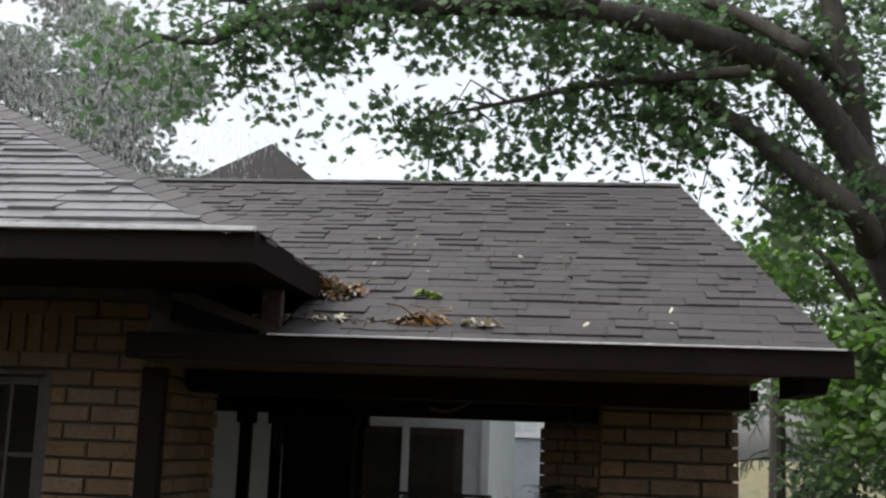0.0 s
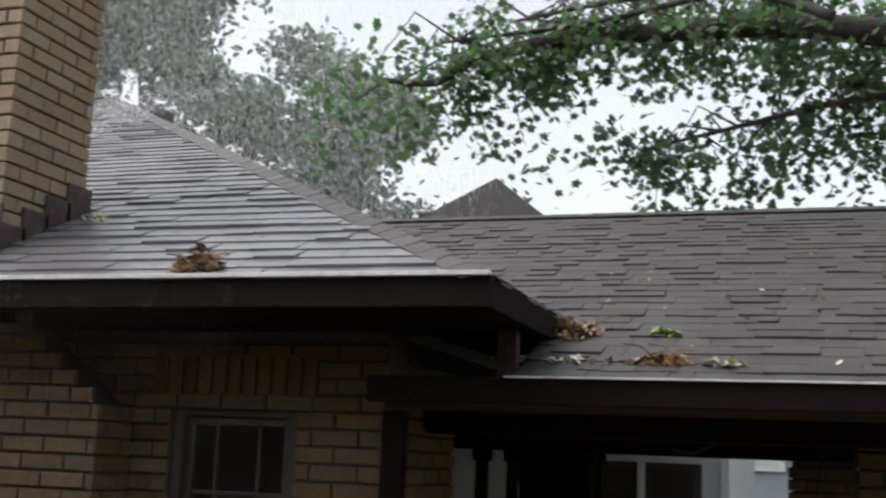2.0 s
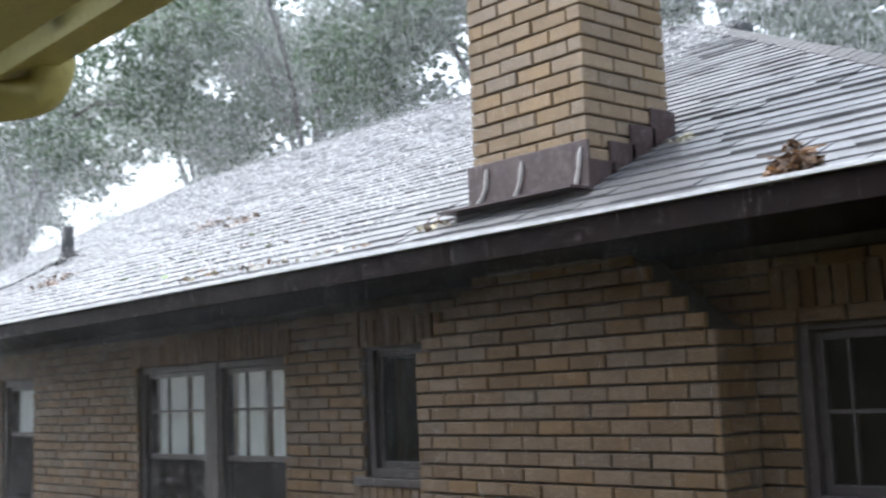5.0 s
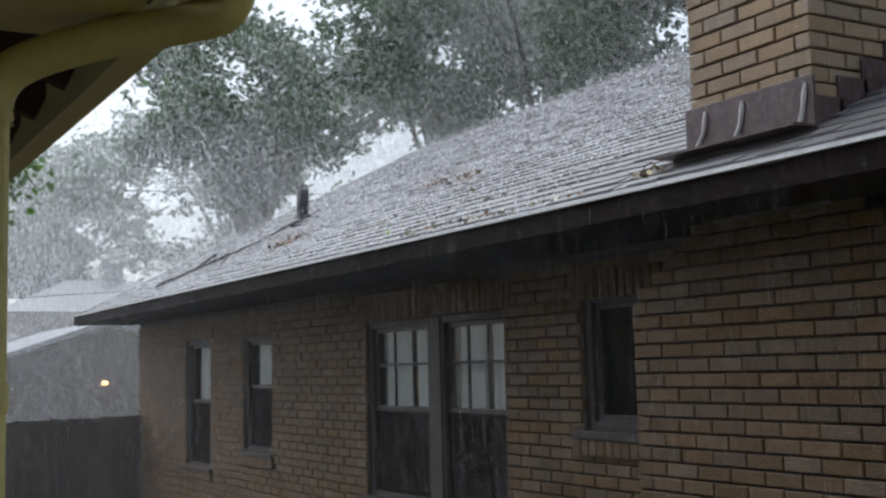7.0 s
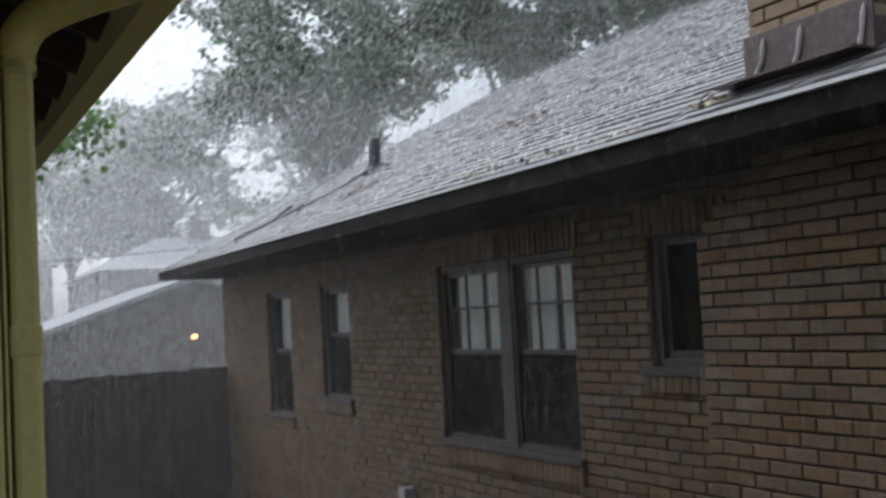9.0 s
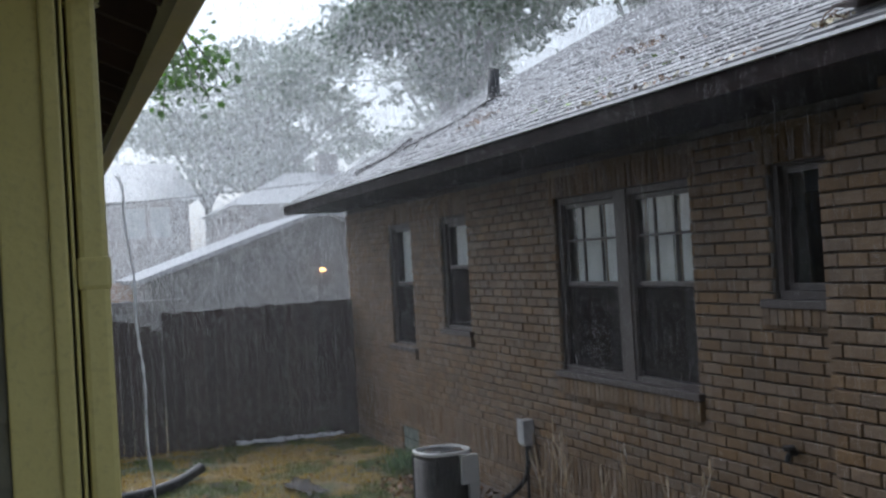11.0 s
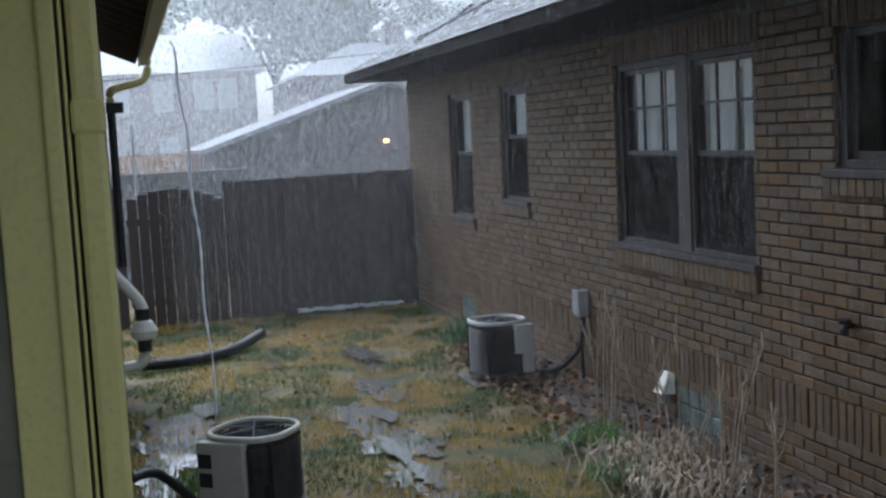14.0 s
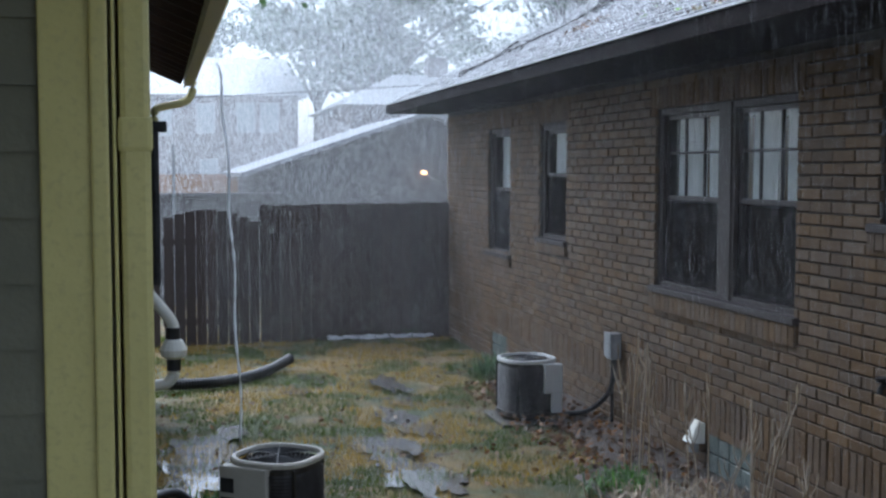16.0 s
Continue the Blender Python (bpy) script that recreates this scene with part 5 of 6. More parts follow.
v = [bm.verts.new(p) for p in ((-7.9, 12.6, 3.9), (-0.2, 12.6, 3.9), (-0.2, 19.3, 3.9), (-7.9, 19.3, 3.9), (-4.08, 16, 7.1))]
for f in ((0, 1, 4), (1, 2, 4), (2, 3, 4), (3, 0, 4), (3, 2, 1, 0)):
    bm.faces.new([v[i] for i in f])
part("roof", bm, M_DARKROOF, wh, "dark brown peaked roof")
win = part("window", boxed(-2.2, -0.72, 12.93, 12.985, 1.4, 2.92), M_SASH, wh)
part("pane", boxed(-2.1, -1.45, 12.915, 12.925, 1.5, 2.84), M_GLASS, win)
part("pane", boxed(-1.33, -0.82, 12.915, 12.925, 1.5, 2.84), M_GLASS, win)
part("mullion", boxed(-1.43, -1.35, 12.9, 12.93, 1.4, 2.92), M_PALE, win)
part("corner_board", boxed(-0.52, -0.42, 12.95, 13.1, 0, 3.9), M_PALE, wh)

nb = thing("neighbour_house", "pale blue-grey house seen through the porch", "house", at=(0, 0, 0))
part("wall", boxed(-1.9, 2.6, 22, 27, 0, 4.2), M_BLUEGREY, nb)
part("roof", boxed(-2.1, 2.8, 21.8, 27.2, 4.2, 4.4, bevel=0.05), M_DARKROOF, nb)
nbw = part("window", boxed(-1.1, -0.3, 21.95, 22.0, 2.9, 3.9), M_PALE, nb)
for x in (-0.98, -0.68):
    part("pane", boxed(x, x + 0.26, 21.94, 21.95, 3.0, 3.8), M_GLASS, nbw)

# ---- trees ----
LOBED = [(0, -0.5), (0.22, -0.2), (0.5, -0.15), (0.3, 0.1), (0.38, 0.42), (0.1, 0.3), (0, 0.6), (-0.1, 0.3), (-0.38, 0.42), (-0.3, 0.1), (-0.5, -0.15), (-0.22, -0.2)]
OVAL = [(0, -0.5), (0.28, -0.1), (0.2, 0.3), (0, 0.55), (-0.2, 0.3), (-0.28, -0.1)]


def put_leaf(pile, c, size, shape, r):
    q = Euler((r.uniform(-1.1, 1.1), r.uniform(-1.1, 1.1), r.uniform(0, 6.28))).to_matrix()
    pile.add([c + q @ Vector((a * size, b * size, 0.12 * size * abs(a))) for a, b in shape], [tuple(range(len(shape)))])


def broadleaf(label, at, limbs, leaf_m, n_twigs, per_twig, leaf, reach, shape, seed, skip=0.25, droop=0.25, trunk=None, masses=(), mass_spread=0.22, behind=False):
    """A tree: trunk and limbs as tapered bars, twigs along the limbs' outer parts, leaves in loose tufts at the twigs; masses: (centre, radii, tufts)."""
    r = random.Random(seed)
    t = thing("tree", label, "tree", "trees", at)
    base = Vector(at)
    leaves, twigs = Pile(), bmesh.new()
    if trunk:
        bm = bmesh.new()
        pp = smooth_path([Vector(p) - base for p in trunk[0]], 5)
        tube(bm, pp, [trunk[1] + (trunk[2] - trunk[1]) * i / (len(pp) - 1) for i in range(len(pp))], 12)
        part("trunk", bm, M_BARK, t, smooth=True)

    def tuft(c, n, spread):
        for _ in range(n):
            d = Vector((r.gauss(0, 1), r.gauss(0, 1), r.gauss(0, 0.6)))
            put_leaf(leaves, c + d * spread, leaf * r.uniform(0.7, 1.25), shape, r)

    for pts, r0, r1 in limbs:
        pp = smooth_path([Vector(p) - base for p in pts], 6)
        bm = bmesh.new()
        tube(bm, pp, [r0 + (r1 - r0) * (i / (len(pp) - 1)) ** 0.8 for i in range(len(pp))], 10)
        part("limb", bm, M_BARK, t, smooth=True)
        for _ in range(int(n_twigs)):
            k = r.uniform(skip, 1.0)
            o = pp[min(len(pp) - 1, int(k * (len(pp) - 1)))]
            a = r.uniform(0, 6.28)
            d = Vector((math.cos(a), math.sin(a), r.uniform(-0.7, 0.6))) * reach * r.uniform(0.3, 1.0)
            if behind:
                d.y = abs(d.y) * 0.9 - 0.05
            e = o + d - Vector((0, 0, droop * r.random()))
            m = o + d * 0.55 + Vector((0, 0, 0.1))
            tube(twigs, [o, m, e], [0.014, 0.009, 0.004], 4, caps=False)
            for s in (0.45, 0.7, 0.9, 1.05):
                tuft(o + (e - o) * s + Vector((r.uniform(-1, 1), r.uniform(-1, 1), r.uniform(-1, 0.6))) * 0.12, per_twig, 0.12)
    for c, rad, n in masses:
        c = Vector(c) - base
        for _ in range(n):
            while True:
                d = Vector((r.uniform(-1, 1), r.uniform(-1, 1), r.uniform(-1, 1)))
                if d.length < 1 and noise.noise(d * 2.2 + Vector((seed, 0, 0))) > -0.12:
                    break
            tuft(c + Vector((d.x * rad[0], d.y * rad[1], d.z * rad[2])), per_twig * 2, mass_spread)
    tagged(part("twig_mass", twigs, M_BARK, t), kind="stuff")
    leaves.link("crown", leaf_m, t)
    return t


broadleaf("large spreading maple with wet dark limbs over the porch roof", (4.9, 11, 0),
          [([(3.23, 10.6, 4.77), (3.05, 10.6, 5.47), (2.32, 10.3, 6.32), (1.22, 9.6, 6.52), (0.21, 9.2, 6.57), (-0.78, 9.1, 6.56), (-1.76, 9.0, 6.52), (-2.57, 9.0, 6.38), (-2.92, 9.0, 6.2), (-3.5, 8.9, 6.25)], 0.2, 0.02),
           ([(3.1, 10.6, 4.75), (2.85, 10.0, 4.91), (2.27, 10.0, 5.38), (1.72, 10.0, 5.8), (1.26, 10.0, 6.07), (0.6, 9.8, 6.25)], 0.15, 0.05),
           ([(3.15, 10.7, 5.2), (3.14, 11.0, 5.57), (3.05, 11.0, 6.44), (2.85, 11.0, 7.33), (2.6, 11.0, 8.6)], 0.17, 0.09),
           ([(1.86, 9.6, 6.12), (1.22, 9.6, 6.07), (0.47, 9.6, 5.99), (-0.28, 9.6, 5.83), (-1.11, 9.6, 5.66)], 0.06, 0.012),
           ([(3.1, 11.0, 6.3), (2.6, 10.8, 6.75), (2.0, 10.6, 6.9), (1.0, 10.5, 7.0), (-0.5, 10.2, 7.1)], 0.1, 0.03),
           ([(2.36, 9.58, 6.29), (1.66, 9.90, 6.83), (0.56, 10.02, 7.22), (-1.04, 9.64, 7.13), (-2.25, 9.25, 6.83)], 0.08, 0.015),
           ([(0.51, 8.61, 6.40), (-0.25, 8.82, 6.75), (-1.45, 8.94, 6.64), (-2.75, 8.65, 6.44)], 0.05, 0.012),
           ([(3.47, 10.56, 5.82), (3.66, 9.88, 6.73), (3.35, 9.19, 7.35), (2.15, 8.61, 7.65), (0.64, 8.43, 7.56)], 0.08, 0.02)],
          M_LEAF, 36, 9, 0.092, 0.85, LOBED, 11, behind=True, skip=0.22, droop=0.5, trunk=([(4.9, 11, -0.1), (4.6, 10.9, 2.0), (4.05, 10.8, 3.6), (3.5, 10.7, 4.4), (3.2, 10.65, 5.1)], 0.42, 0.27),
          masses=(((0.6, 11.0, 7.3), (2.4, 1.0, 0.6), 40), ((2.6, 12.5, 7.6), (1.6, 1.0, 0.8), 26), ((-1.2, 9.3, 5.5), (1.2, 0.4, 0.3), 12), ((0.6, 9.4, 5.5), (1.0, 0.4, 0.3), 10), ((-0.6, 9.8, 6.6), (2.2, 0.7, 0.5), 26), ((-3.5, 9.2, 6.1), (0.7, 0.6, 0.45), 20), ((3.4, 11.6, 6.4), (1.0, 0.8, 1.0), 26)))


def far_tree(label, x, y, h, spread, leaf_m, seed, leaf=0.27, tufts=900, lift=0.62):
    r = random.Random(seed)
    limbs = []
    for i in range(6):
        a = i * 1.05 + r.uniform(-0.3, 0.3)
        s = spread * r.uniform(0.5, 0.95)
        limbs.append(([(x, y, h * 0.35), (x + s * 0.4 * math.cos(a), y + s * 0.4 * math.sin(a), h * 0.6), (x + s * math.cos(a), y + s * math.sin(a), h * r.uniform(0.62, 0.8))], 0.12, 0.03))
    masses = []
    for i in range(26):
        a, q = r.uniform(0, 6.28), r.uniform(0.15, 0.95) * spread
        masses.append(((x + q * math.cos(a), y + q * math.sin(a), h * r.uniform(lift - 0.17, lift + 0.25)), (spread * 0.21, spread * 0.21, h * 0.05), tufts // 22))
    return broadleaf(label, (x, y, 0), limbs, leaf_m, 14, 4, leaf, spread * 0.35, OVAL, seed, skip=0.3, trunk=([(x, y, -0.1), (x + 0.1, y, h * 0.3), (x, y + 0.1, h * 0.62)], 0.3, 0.12), masses=masses, mass_spread=0.3)


# Far crowns use the leaf colour paled for haze.
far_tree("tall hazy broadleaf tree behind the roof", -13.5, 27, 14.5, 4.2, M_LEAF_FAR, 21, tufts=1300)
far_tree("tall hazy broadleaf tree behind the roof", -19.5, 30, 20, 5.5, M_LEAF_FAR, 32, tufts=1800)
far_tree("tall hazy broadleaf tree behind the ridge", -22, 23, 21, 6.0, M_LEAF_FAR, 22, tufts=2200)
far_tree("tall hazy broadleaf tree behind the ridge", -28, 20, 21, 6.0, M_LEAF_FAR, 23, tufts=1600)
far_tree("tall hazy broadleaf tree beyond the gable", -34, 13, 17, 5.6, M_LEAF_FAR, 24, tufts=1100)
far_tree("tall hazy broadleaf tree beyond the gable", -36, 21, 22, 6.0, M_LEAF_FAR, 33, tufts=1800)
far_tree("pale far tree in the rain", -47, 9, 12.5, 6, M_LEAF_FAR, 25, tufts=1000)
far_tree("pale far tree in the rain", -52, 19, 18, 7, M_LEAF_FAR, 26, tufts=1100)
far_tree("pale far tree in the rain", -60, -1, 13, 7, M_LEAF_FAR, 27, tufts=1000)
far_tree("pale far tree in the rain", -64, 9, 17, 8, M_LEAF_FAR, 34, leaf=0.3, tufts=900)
far_tree("bushy light green tree beside the porch", 6.3, 19, 6.8, 2.7, M_LEAF, 28, leaf=0.13, tufts=1400, lift=0.48)
far_tree("light green tree beyond the porch", 9, 26, 8, 4, M_LEAF, 29, leaf=0.16, tufts=1200, lift=0.45)
far_tree("green tree seen through the porch", -7, 34, 9, 5, M_LEAF_FAR, 30, leaf=0.2, tufts=900, lift=0.5)
far_tree("green tree behind the white house", 2, 32, 10, 5, M_LEAF_FAR, 31, leaf=0.2, tufts=1000, lift=0.5)

far_tree("leafy green tree behind the maple limbs", 5.2, 17.5, 9.0, 2.6, M_LEAF_BRIGHT, 41, leaf=0.17, tufts=1300, lift=0.5)

overhang = thing("overhanging_branch", "leafy green branch tip hanging by the gutter", "branch", "", (-9.5, 1.42, 4.15))
r = random.Random(5)
pile = Pile()
bm = bmesh.new()
for a in range(5):
    pts = [(0.3 * a - 1.2, -0.3, 0.9), (0.25 * a - 0.7, 0.0, 0.5), (0.22 * a - 0.4, 0.1 * a - 0.1, -0.1 + 0.1 * (a % 3))]
    tube(bm, pts, [0.02, 0.012, 0.004], 5)
    for s in range(60):
        t = r.uniform(0.25, 1)
        c = Vector(pts[1]).lerp(Vector(pts[2]), t) + Vector((r.gauss(0, 0.12), r.gauss(0, 0.12), r.gauss(0, 0.1)))
        put_leaf(pile, c, r.uniform(0.05, 0.09), LOBED, r)
tube(bm, [(-2.2, 0.6, 4.5), (-1.8, 0.3, 2.6), (-1.0, -0.1, 1.0), (-0.7, -0.05, 0.6)], [0.05, 0.04, 0.025, 0.015], 6)
part("stem", bm, M_BARK, overhang)
pile.link("leaves", M_LEAF_BRIGHT, overhang)


def spruce(x, y, h, seed):
    r = random.Random(seed)
    t = thing("spruce_tree", "dark spruce with drooping boughs beside the porch", "tree", "trees", (x, y, 0))
    bm = bmesh.new()
    tube(bm, [(0, 0, -0.1), (0.05, 0, h * 0.5), (0, 0, h)], [0.17, 0.12, 0.03], 10)
    part("trunk", bm, M_BARK, t)
    pile, tw = Pile(), bmesh.new()
    for i in range(46):
        z = 1.2 + (h - 1.4) * i / 46
        a, ln = r.uniform(0, 6.28), (1.9 - 1.4 * i / 46) * r.uniform(0.7, 1.1)
        d = Vector((math.cos(a), math.sin(a), 0))
        pts = [Vector((0, 0, z)), d * ln * 0.5 + Vector((0, 0, z - 0.12)), d * ln + Vector((0, 0, z - 0.5))]
        tube(tw, pts, [0.025, 0.015, 0.005], 5)
        for s in range(34):
            k = r.uniform(0.15, 1)
            c = pts[0].lerp(pts[1], k * 2) if k < 0.5 else pts[1].lerp(pts[2], k * 2 - 1)
            sd = Vector((-math.sin(a), math.cos(a), 0)) * r.uniform(-0.22, 0.22)
            e = c + sd + Vector((0, 0, -r.uniform(0.1, 0.34)))
            w = Vector((math.cos(a), math.sin(a), 0)) * 0.02
            pile.add([c, c + w, e + w, e], [(0, 1, 2, 3)])
    part("bough_mass", tw, M_BARK, t)
    pile.link("needles", M_NEEDLE, t)


spruce(3.7, 20, 8.4, 3)
spruce(4.6, 20.5, 3.2, 4)

# ---- planting bed ----
bm = bmesh.new()
n = 26
ring = []
for i in range(n + 1):
    x = -12.2 + 9.6 * i / n
    ring.append((x, 3.92 + 0.12 * noise.noise((x * 1.3, 0, 4)) - (0.42 if -8.4 < x < -5.5 else 0.0), G0 + 0.05))
low = [bm.verts.new(p) for p in ring]
high = [bm.verts.new((p[0], YW + 0.015, G0 + 0.085)) for p in ring]
for i in range(n):
    bm.faces.new((low[i], low[i + 1], high[i + 1], high[i]))
soil = tagged(link("planting_bed", bm, M_SOIL, None, "dark wet soil bed along the brick wall"), kind="structure")
r = random.Random(31)


def stalk_plant(x, y, h, n):
    t = thing("dead_stalks", "bare dried flower stalks in the planting bed", "plant", "dead stalks", (x, y, G0 + 0.05))
    for _ in range(n):
        a, lean = r.uniform(0, 6.28), r.uniform(0.05, 0.3)
        hh = h * r.uniform(0.65, 1.05)
        o = Vector((r.uniform(-0.12, 0.12), r.uniform(-0.1, 0.1), 0))
        pts = [o, o + Vector((math.cos(a) * lean * 0.3, math.sin(a) * lean * 0.2, hh * 0.55)), o + Vector((math.cos(a) * lean, math.sin(a) * lean * 0.6, hh))]
        bm = bmesh.new()
        tube(bm, smooth_path(pts, 3), [0.006, 0.0057, 0.0054, 0.005, 0.0047, 0.0043, 0.0035], 5)
        for _ in range(r.randint(2, 4)):
            k = r.uniform(0.5, 0.95)
            c = pts[1].lerp(pts[2], max(0, k * 2 - 1))
            b = r.uniform(0, 6.28)
            tube(bm, [c, c + Vector((math.cos(b) * 0.06, math.sin(b) * 0.05, 0.09)), c + Vector((math.cos(b) * 0.08, math.sin(b) * 0.06, 0.17))], [0.005, 0.004, 0.003], 4)
        tube(bm, [pts[2], pts[2] + Vector((0, 0, 0.05)), pts[2] + Vector((0, 0, 0.1))], [0.004, 0.009, 0.004], 5)
        part("stalk", bm, M_DRY, t)


for x, y, h, n in ((-8.5, 4.1, 0.95, 2), (-8.1, 4.0, 1.0, 3), (-7.8, 3.9, 1.0, 3), (-7.5, 4.05, 0.9, 2), (-7.1, 4.0, 0.95, 2), (-6.7, 3.95, 0.7, 2), (-6.2, 3.9, 0.95, 3), (-5.9, 3.8, 1.0, 2), (-5.6, 3.95, 0.9, 2)):
    stalk_plant(x, y, h, n)


def tussock(name, label, x, y, n, ln, m, rad):
    t = thing(name, label, "plant", "", (x, y, G0 + 0.03))
    p = Pile()
    for _ in range(n):
        a = r.uniform(0, 6.28)
        o = Vector((r.gauss(0, rad * 0.4), r.gauss(0, rad * 0.4), 0))
        q = ln * r.uniform(0.5, 1.1)
        d = Vector((math.cos(a), math.sin(a), 0))
        k = r.uniform(0.25, 0.9)
        m1, e = o + d * q * k * 0.5 + Vector((0, 0, q * 0.6 * (1.1 - k * 0.5))), o + d * q * k + Vector((0, 0, q * (0.75 - 0.7 * k)))
        w = Vector((-math.sin(a), math.cos(a), 0)) * 0.006
        p.add([o - w, o + w, m1 + w, m1 - w, e], [(0, 1, 2, 3), (3, 2, 4)])
    tagged(p.link("foliage", m, t), kind="stuff")


tussock("dead_grass_clump", "collapsed clump of pale dead ornamental grass", -7.1, 3.85, 420, 0.36, M_DRY, 0.5)
tussock("dead_grass_clump", "collapsed clump of pale dead ornamental grass", -6.4, 3.75, 360, 0.36, M_DRY, 0.45)
tussock("green_shoots", "fresh green shoots in the planting bed", -7.7, 3.7, 260, 0.32, M_LEAF_BRIGHT, 0.28)
tussock("green_shoots", "fresh green shoots in the planting bed", -6.9, 3.5, 160, 0.24, M_LEAF_BRIGHT, 0.25)
tussock("weed", "low green weeds beside the pad", -7.9, 0.75, 130, 0.22, M_LEAF_BRIGHT, 0.3)
tussock("weed", "low green weeds at the foot of the wall", -12.8, 4.2, 160, 0.4, M_LEAF, 0.3)
tussock("weed", "low green weeds by the fence", -16.2, 3.9, 120, 0.3, M_LEAF, 0.3)
pile = Pile()
for _ in range(1300):
    x, y = r.uniform(-12, -5.5), r.uniform(3.5, 4.45)
    put_leaf(pile, Vector((x, y, G0 + 0.085 + 0.02 * r.random())), r.uniform(0.04, 0.08), OVAL, r)
tagged(pile.link("fallen_leaves", M_DEADLEAF, None, "brown fallen leaves over the soil"), kind="stuff", category="leaves")
pile_g, pile_d = Pile(), Pile()
for _ in range(60000):
    x = -5.0 - 12.0 * r.random()
    y = r.uniform(0.3, 4.4)
    v = noise.noise((x * 0.9, y * 0.9, 3.0)) + 0.5 * noise.noise((x * 3, y * 3, 7))
    if noise.noise((x * 1.7, y * 1.7, 9)) < -0.28 or (y > 3.9 and x > -12):
        continue
    o = Vector((x, y, lawn_z(x, y)))
    a, h = r.uniform(0, 6.28), r.uniform(0.02, 0.07)
    w = Vector((math.cos(a), math.sin(a), 0)) * 0.0045
    e = o + Vector((r.gauss(0, 0.02), r.gauss(0, 0.02), h))
    (pile_d if v > -0.02 else pile_g).add([o - w, o + w, e], [(0, 1, 2)])
tagged(pile_g.link("lawn_grass", M_GRASS, None, "short wet green grass"), kind="stuff", category="grass")
tagged(pile_d.link("dry_grass", M_GRASS_DRY, None, "short straw-coloured dead grass"), kind="stuff", category="grass")
pile = Pile()
for _ in range(900):
    x, y = r.uniform(-15, -5.5), r.uniform(0.4, 4.0)
    put_leaf(pile, Vector((x, y, lawn_z(x, y) + 0.02)), r.uniform(0.03, 0.07), OVAL, r)
tagged(pile.link("lawn_leaves", M_DEADLEAF, None, "fallen leaves on the lawn"), kind="stuff", category="leaves")

# ---- rain ----


def rain(x0, x1, y0, y1, z0, z1, n, wide, seed, short=1.0):
    """Fine falling streaks, one sliver each, spread evenly through a stretch of air; dense sets imitate haze."""
    g = np.random.default_rng(seed)
    c = g.uniform((x0, y0, z0), (x1, y1, z1), (n, 3))
    ln, a = g.uniform(0.1, 0.28, n) * short, g.uniform(0, 6.28, n)
    s = np.stack([np.cos(a), np.sin(a), 0 * a], 1) * wide
    d = np.stack([0.02 * ln, 0.03 * ln, -ln], 1)
    v = np.stack([c - s, c + s, c + d], 1).reshape(-1, 3)
    me = bpy.data.meshes.new("falling_rain")
    me.vertices.add(3 * n)
    me.vertices.foreach_set("co", v.ravel())
    me.loops.add(3 * n)
    me.loops.foreach_set("vertex_index", np.arange(3 * n, dtype=np.int32))
    me.polygons.add(n)
    me.polygons.foreach_set("loop_start", np.arange(0, 3 * n, 3, dtype=np.int32))
    me.materials.append(M_RAIN)
    me.update(calc_edges=True)
    tagged(new("falling_rain", me), "slivers of falling rain, massed to imitate haze", "rain", kind="stuff")


rain(-16, -9, 0.9, 4.4, 0.2, 6, 3000, 0.0004, 1)
# Dense sets: white slivers added as a veil of mist over dark and far parts.
rain(-15.9, -9, 0.9, 4.2, 0.2, 4.2, 130000, 0.00009, 5, 0.4)
rain(-9, -1.6, 1.0, 3.6, 0.6, 4.4, 100000, 0.00006, 7, 0.35)
rain(-24.4, -16.8, -3, 10, 0.3, 7, 400000, 0.0008, 2, 0.5)
rain(-45, -25, -8, 24, 1, 16, 800000, 0.0058, 3, 0.5)
rain(-32, -4, 14, 23, 4.5, 18, 650000, 0.0021, 4, 0.5)


def roof_spray(x0, x1, y0, y1, n, seed):
    """Drops thrown up by the rain in a shallow layer over the shingles."""
    g = np.random.default_rng(seed)
    x, y = g.uniform(x0, x1, n), g.uniform(y0, y1, n)
    h = g.exponential(0.045, n)
    c = np.stack([x, y, EZ + PITCH * (y - EY) + 0.02 + h], 1)
    s = g.normal(0, 0.0022, (n, 3))
    d = np.stack([g.normal(0, 0.01, n), g.normal(0, 0.01, n), g.uniform(0.006, 0.018, n)], 1)
    v = np.stack([c - s, c + s, c + d], 1).reshape(-1, 3)
    raw_ob = raw("splash", v.tolist(), [(3 * k, 3 * k + 1, 3 * k + 2) for k in range(n)], M_RAIN, None, "spray of raindrops bouncing off the shingles")
    tagged(raw_ob, kind="stuff", category="water")


roof_spray(-16.4, -5.0, EY, 9.2, 60000, 8)

# ---- siding, shingles and bricks ----
z = 0.8
while z < 3.25:
    bm = bmesh.new()
    vs = [bm.verts.new(p) for p in ((-2.279, -2.6, z), (-2.279, 0.188, z), (-2.279, 0.188, z + 0.15), (-2.279, -2.6, z + 0.15), (-2.258, -2.6, z), (-2.258, 0.188, z), (-2.27, 0.188, z + 0.15), (-2.27, -2.6, z + 0.15))]
    for f in CUBE_F:
        bm.faces.new([vs[i] for i in f])
    bmesh.ops.recalc_face_normals(bm, faces=bm.faces)
    tagged(link("lap_board", bm, M_SIDING, side_wall))
    z += 0.13

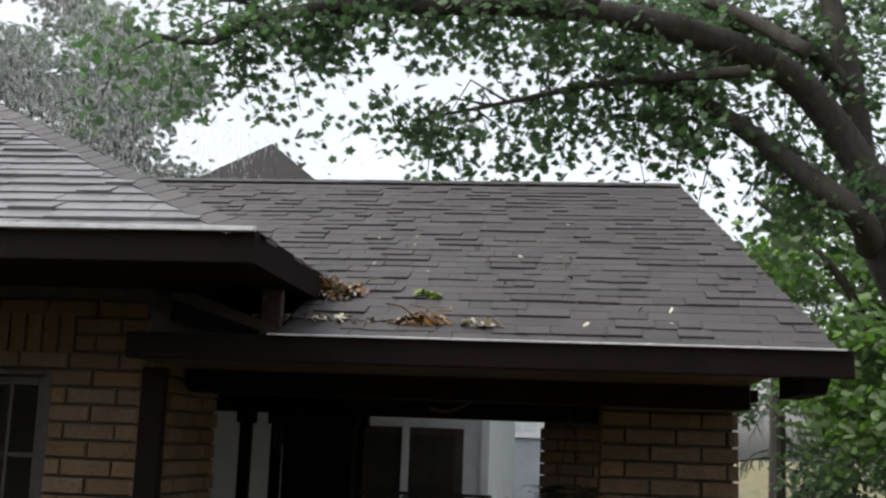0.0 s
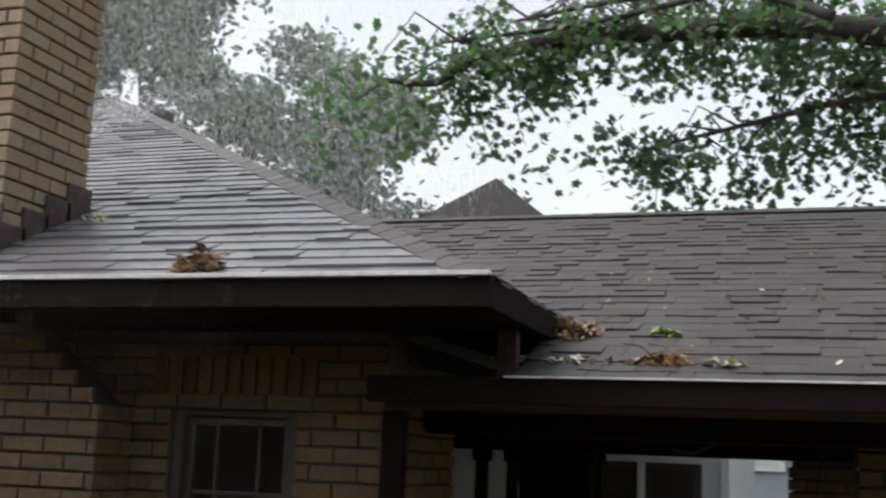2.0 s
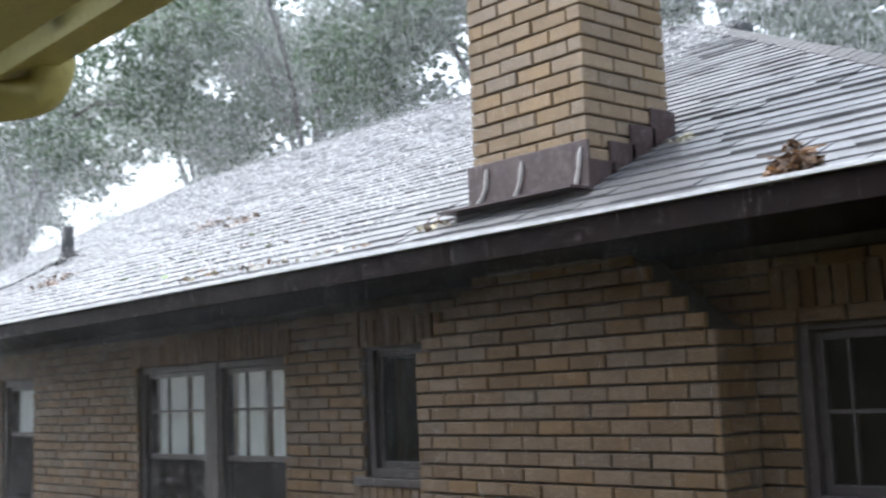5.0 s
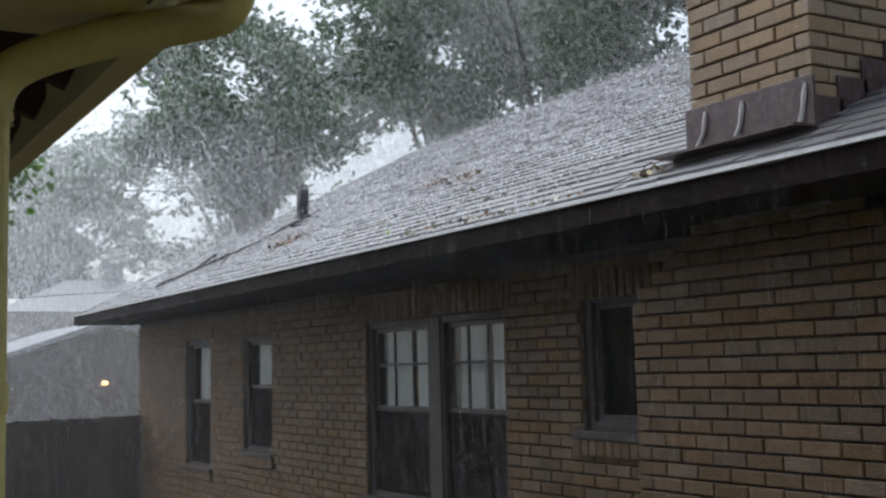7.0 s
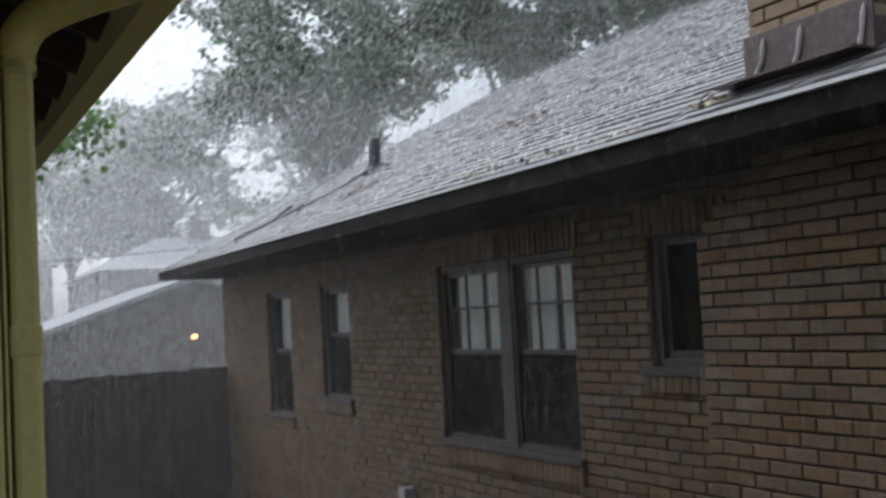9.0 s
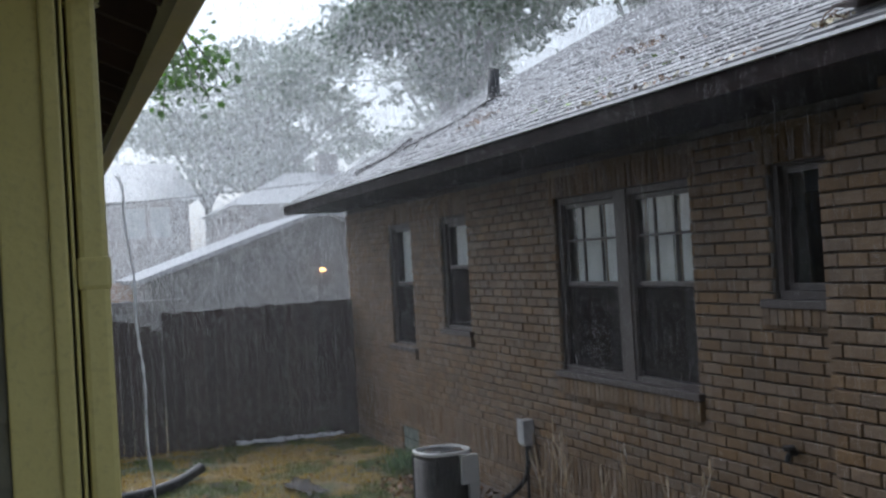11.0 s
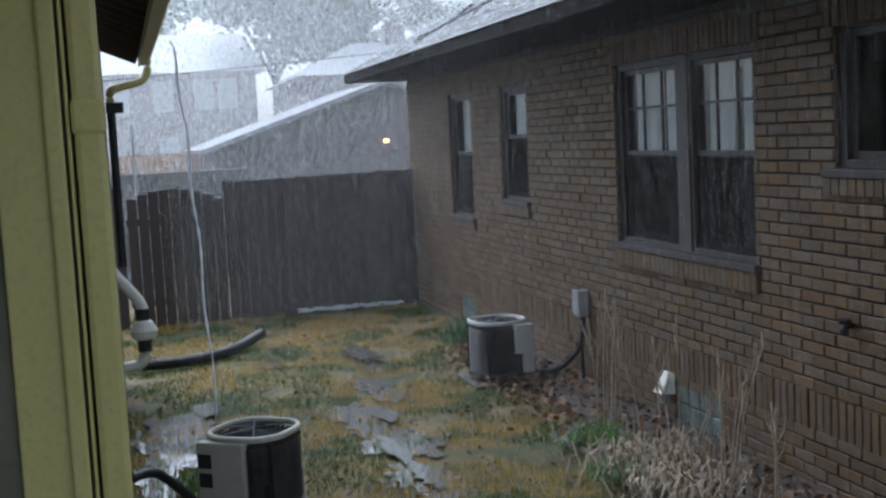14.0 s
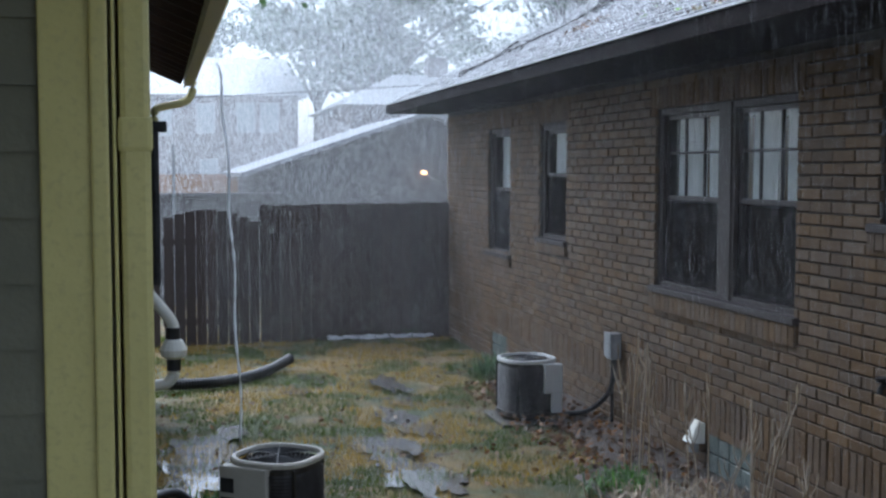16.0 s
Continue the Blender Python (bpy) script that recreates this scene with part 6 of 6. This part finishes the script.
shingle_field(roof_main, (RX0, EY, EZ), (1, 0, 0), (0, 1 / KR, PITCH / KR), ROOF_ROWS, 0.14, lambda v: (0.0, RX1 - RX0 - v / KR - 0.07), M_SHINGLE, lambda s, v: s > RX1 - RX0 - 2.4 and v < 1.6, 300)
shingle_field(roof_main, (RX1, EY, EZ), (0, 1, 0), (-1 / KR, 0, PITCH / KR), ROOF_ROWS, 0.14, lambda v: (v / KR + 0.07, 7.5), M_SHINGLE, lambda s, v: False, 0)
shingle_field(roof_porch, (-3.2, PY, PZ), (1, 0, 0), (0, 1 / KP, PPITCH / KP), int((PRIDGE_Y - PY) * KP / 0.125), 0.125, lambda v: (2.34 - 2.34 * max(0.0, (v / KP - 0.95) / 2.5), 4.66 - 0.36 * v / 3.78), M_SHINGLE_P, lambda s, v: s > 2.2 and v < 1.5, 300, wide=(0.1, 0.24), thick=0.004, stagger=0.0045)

holes = [to_s(o) for o in OPEN] + [(a - X_WEST, b - X_WEST, c, d) for a, b, c, d in SILLS]
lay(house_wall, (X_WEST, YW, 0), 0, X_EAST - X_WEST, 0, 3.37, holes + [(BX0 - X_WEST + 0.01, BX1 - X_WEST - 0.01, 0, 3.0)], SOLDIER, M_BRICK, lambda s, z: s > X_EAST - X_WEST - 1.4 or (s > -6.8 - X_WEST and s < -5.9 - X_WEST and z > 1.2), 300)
for a, b, c, d in SILLS:
    n = round((b - a) / 0.08)
    bm = bmesh.new()
    for i in range(n):
        w = (b - a) / n
        box(bm, a + i * w, a + (i + 1) * w - 0.012, YW - 0.03, YW + 0.1, c, d)
    tagged(link("sill_bricks", bm, M_BRICK, house_wall), kind="stuff")
lay(house_wall, (X_EAST, YW, 0), 90, 1.1, 0, 3.1, [], [], M_BRICK, lambda s, z: False, 0, phase=0.12)
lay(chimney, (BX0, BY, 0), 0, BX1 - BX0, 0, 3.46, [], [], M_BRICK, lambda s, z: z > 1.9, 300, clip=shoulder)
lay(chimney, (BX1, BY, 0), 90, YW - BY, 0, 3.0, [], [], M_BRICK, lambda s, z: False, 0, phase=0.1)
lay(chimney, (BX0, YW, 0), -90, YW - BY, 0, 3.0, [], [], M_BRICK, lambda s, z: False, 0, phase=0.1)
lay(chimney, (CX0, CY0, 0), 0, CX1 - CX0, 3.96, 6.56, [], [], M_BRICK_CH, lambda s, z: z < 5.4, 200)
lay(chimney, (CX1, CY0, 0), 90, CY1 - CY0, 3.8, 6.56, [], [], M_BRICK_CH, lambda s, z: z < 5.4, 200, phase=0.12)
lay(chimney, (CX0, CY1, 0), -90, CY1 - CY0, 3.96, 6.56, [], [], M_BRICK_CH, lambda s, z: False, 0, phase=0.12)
lay(pier, (0, 0, 0), 0, 0.65, 0, 3.01, [], [], M_BRICK, lambda s, z: z > 1.5, 200)
lay(pier, (0, 0.62, 0), -90, 0.62, 0, 3.01, [], [], M_BRICK, lambda s, z: False, 0, phase=0.12)
lay(pier, (0.65, 0, 0), 90, 0.62, 0, 3.01, [], [], M_BRICK, lambda s, z: False, 0, phase=0.12)
lay(pier_back, (0, 0, 0), 0, 0.45, 0.9, 2.92, [], [], M_BRICK, lambda s, z: False, 0)
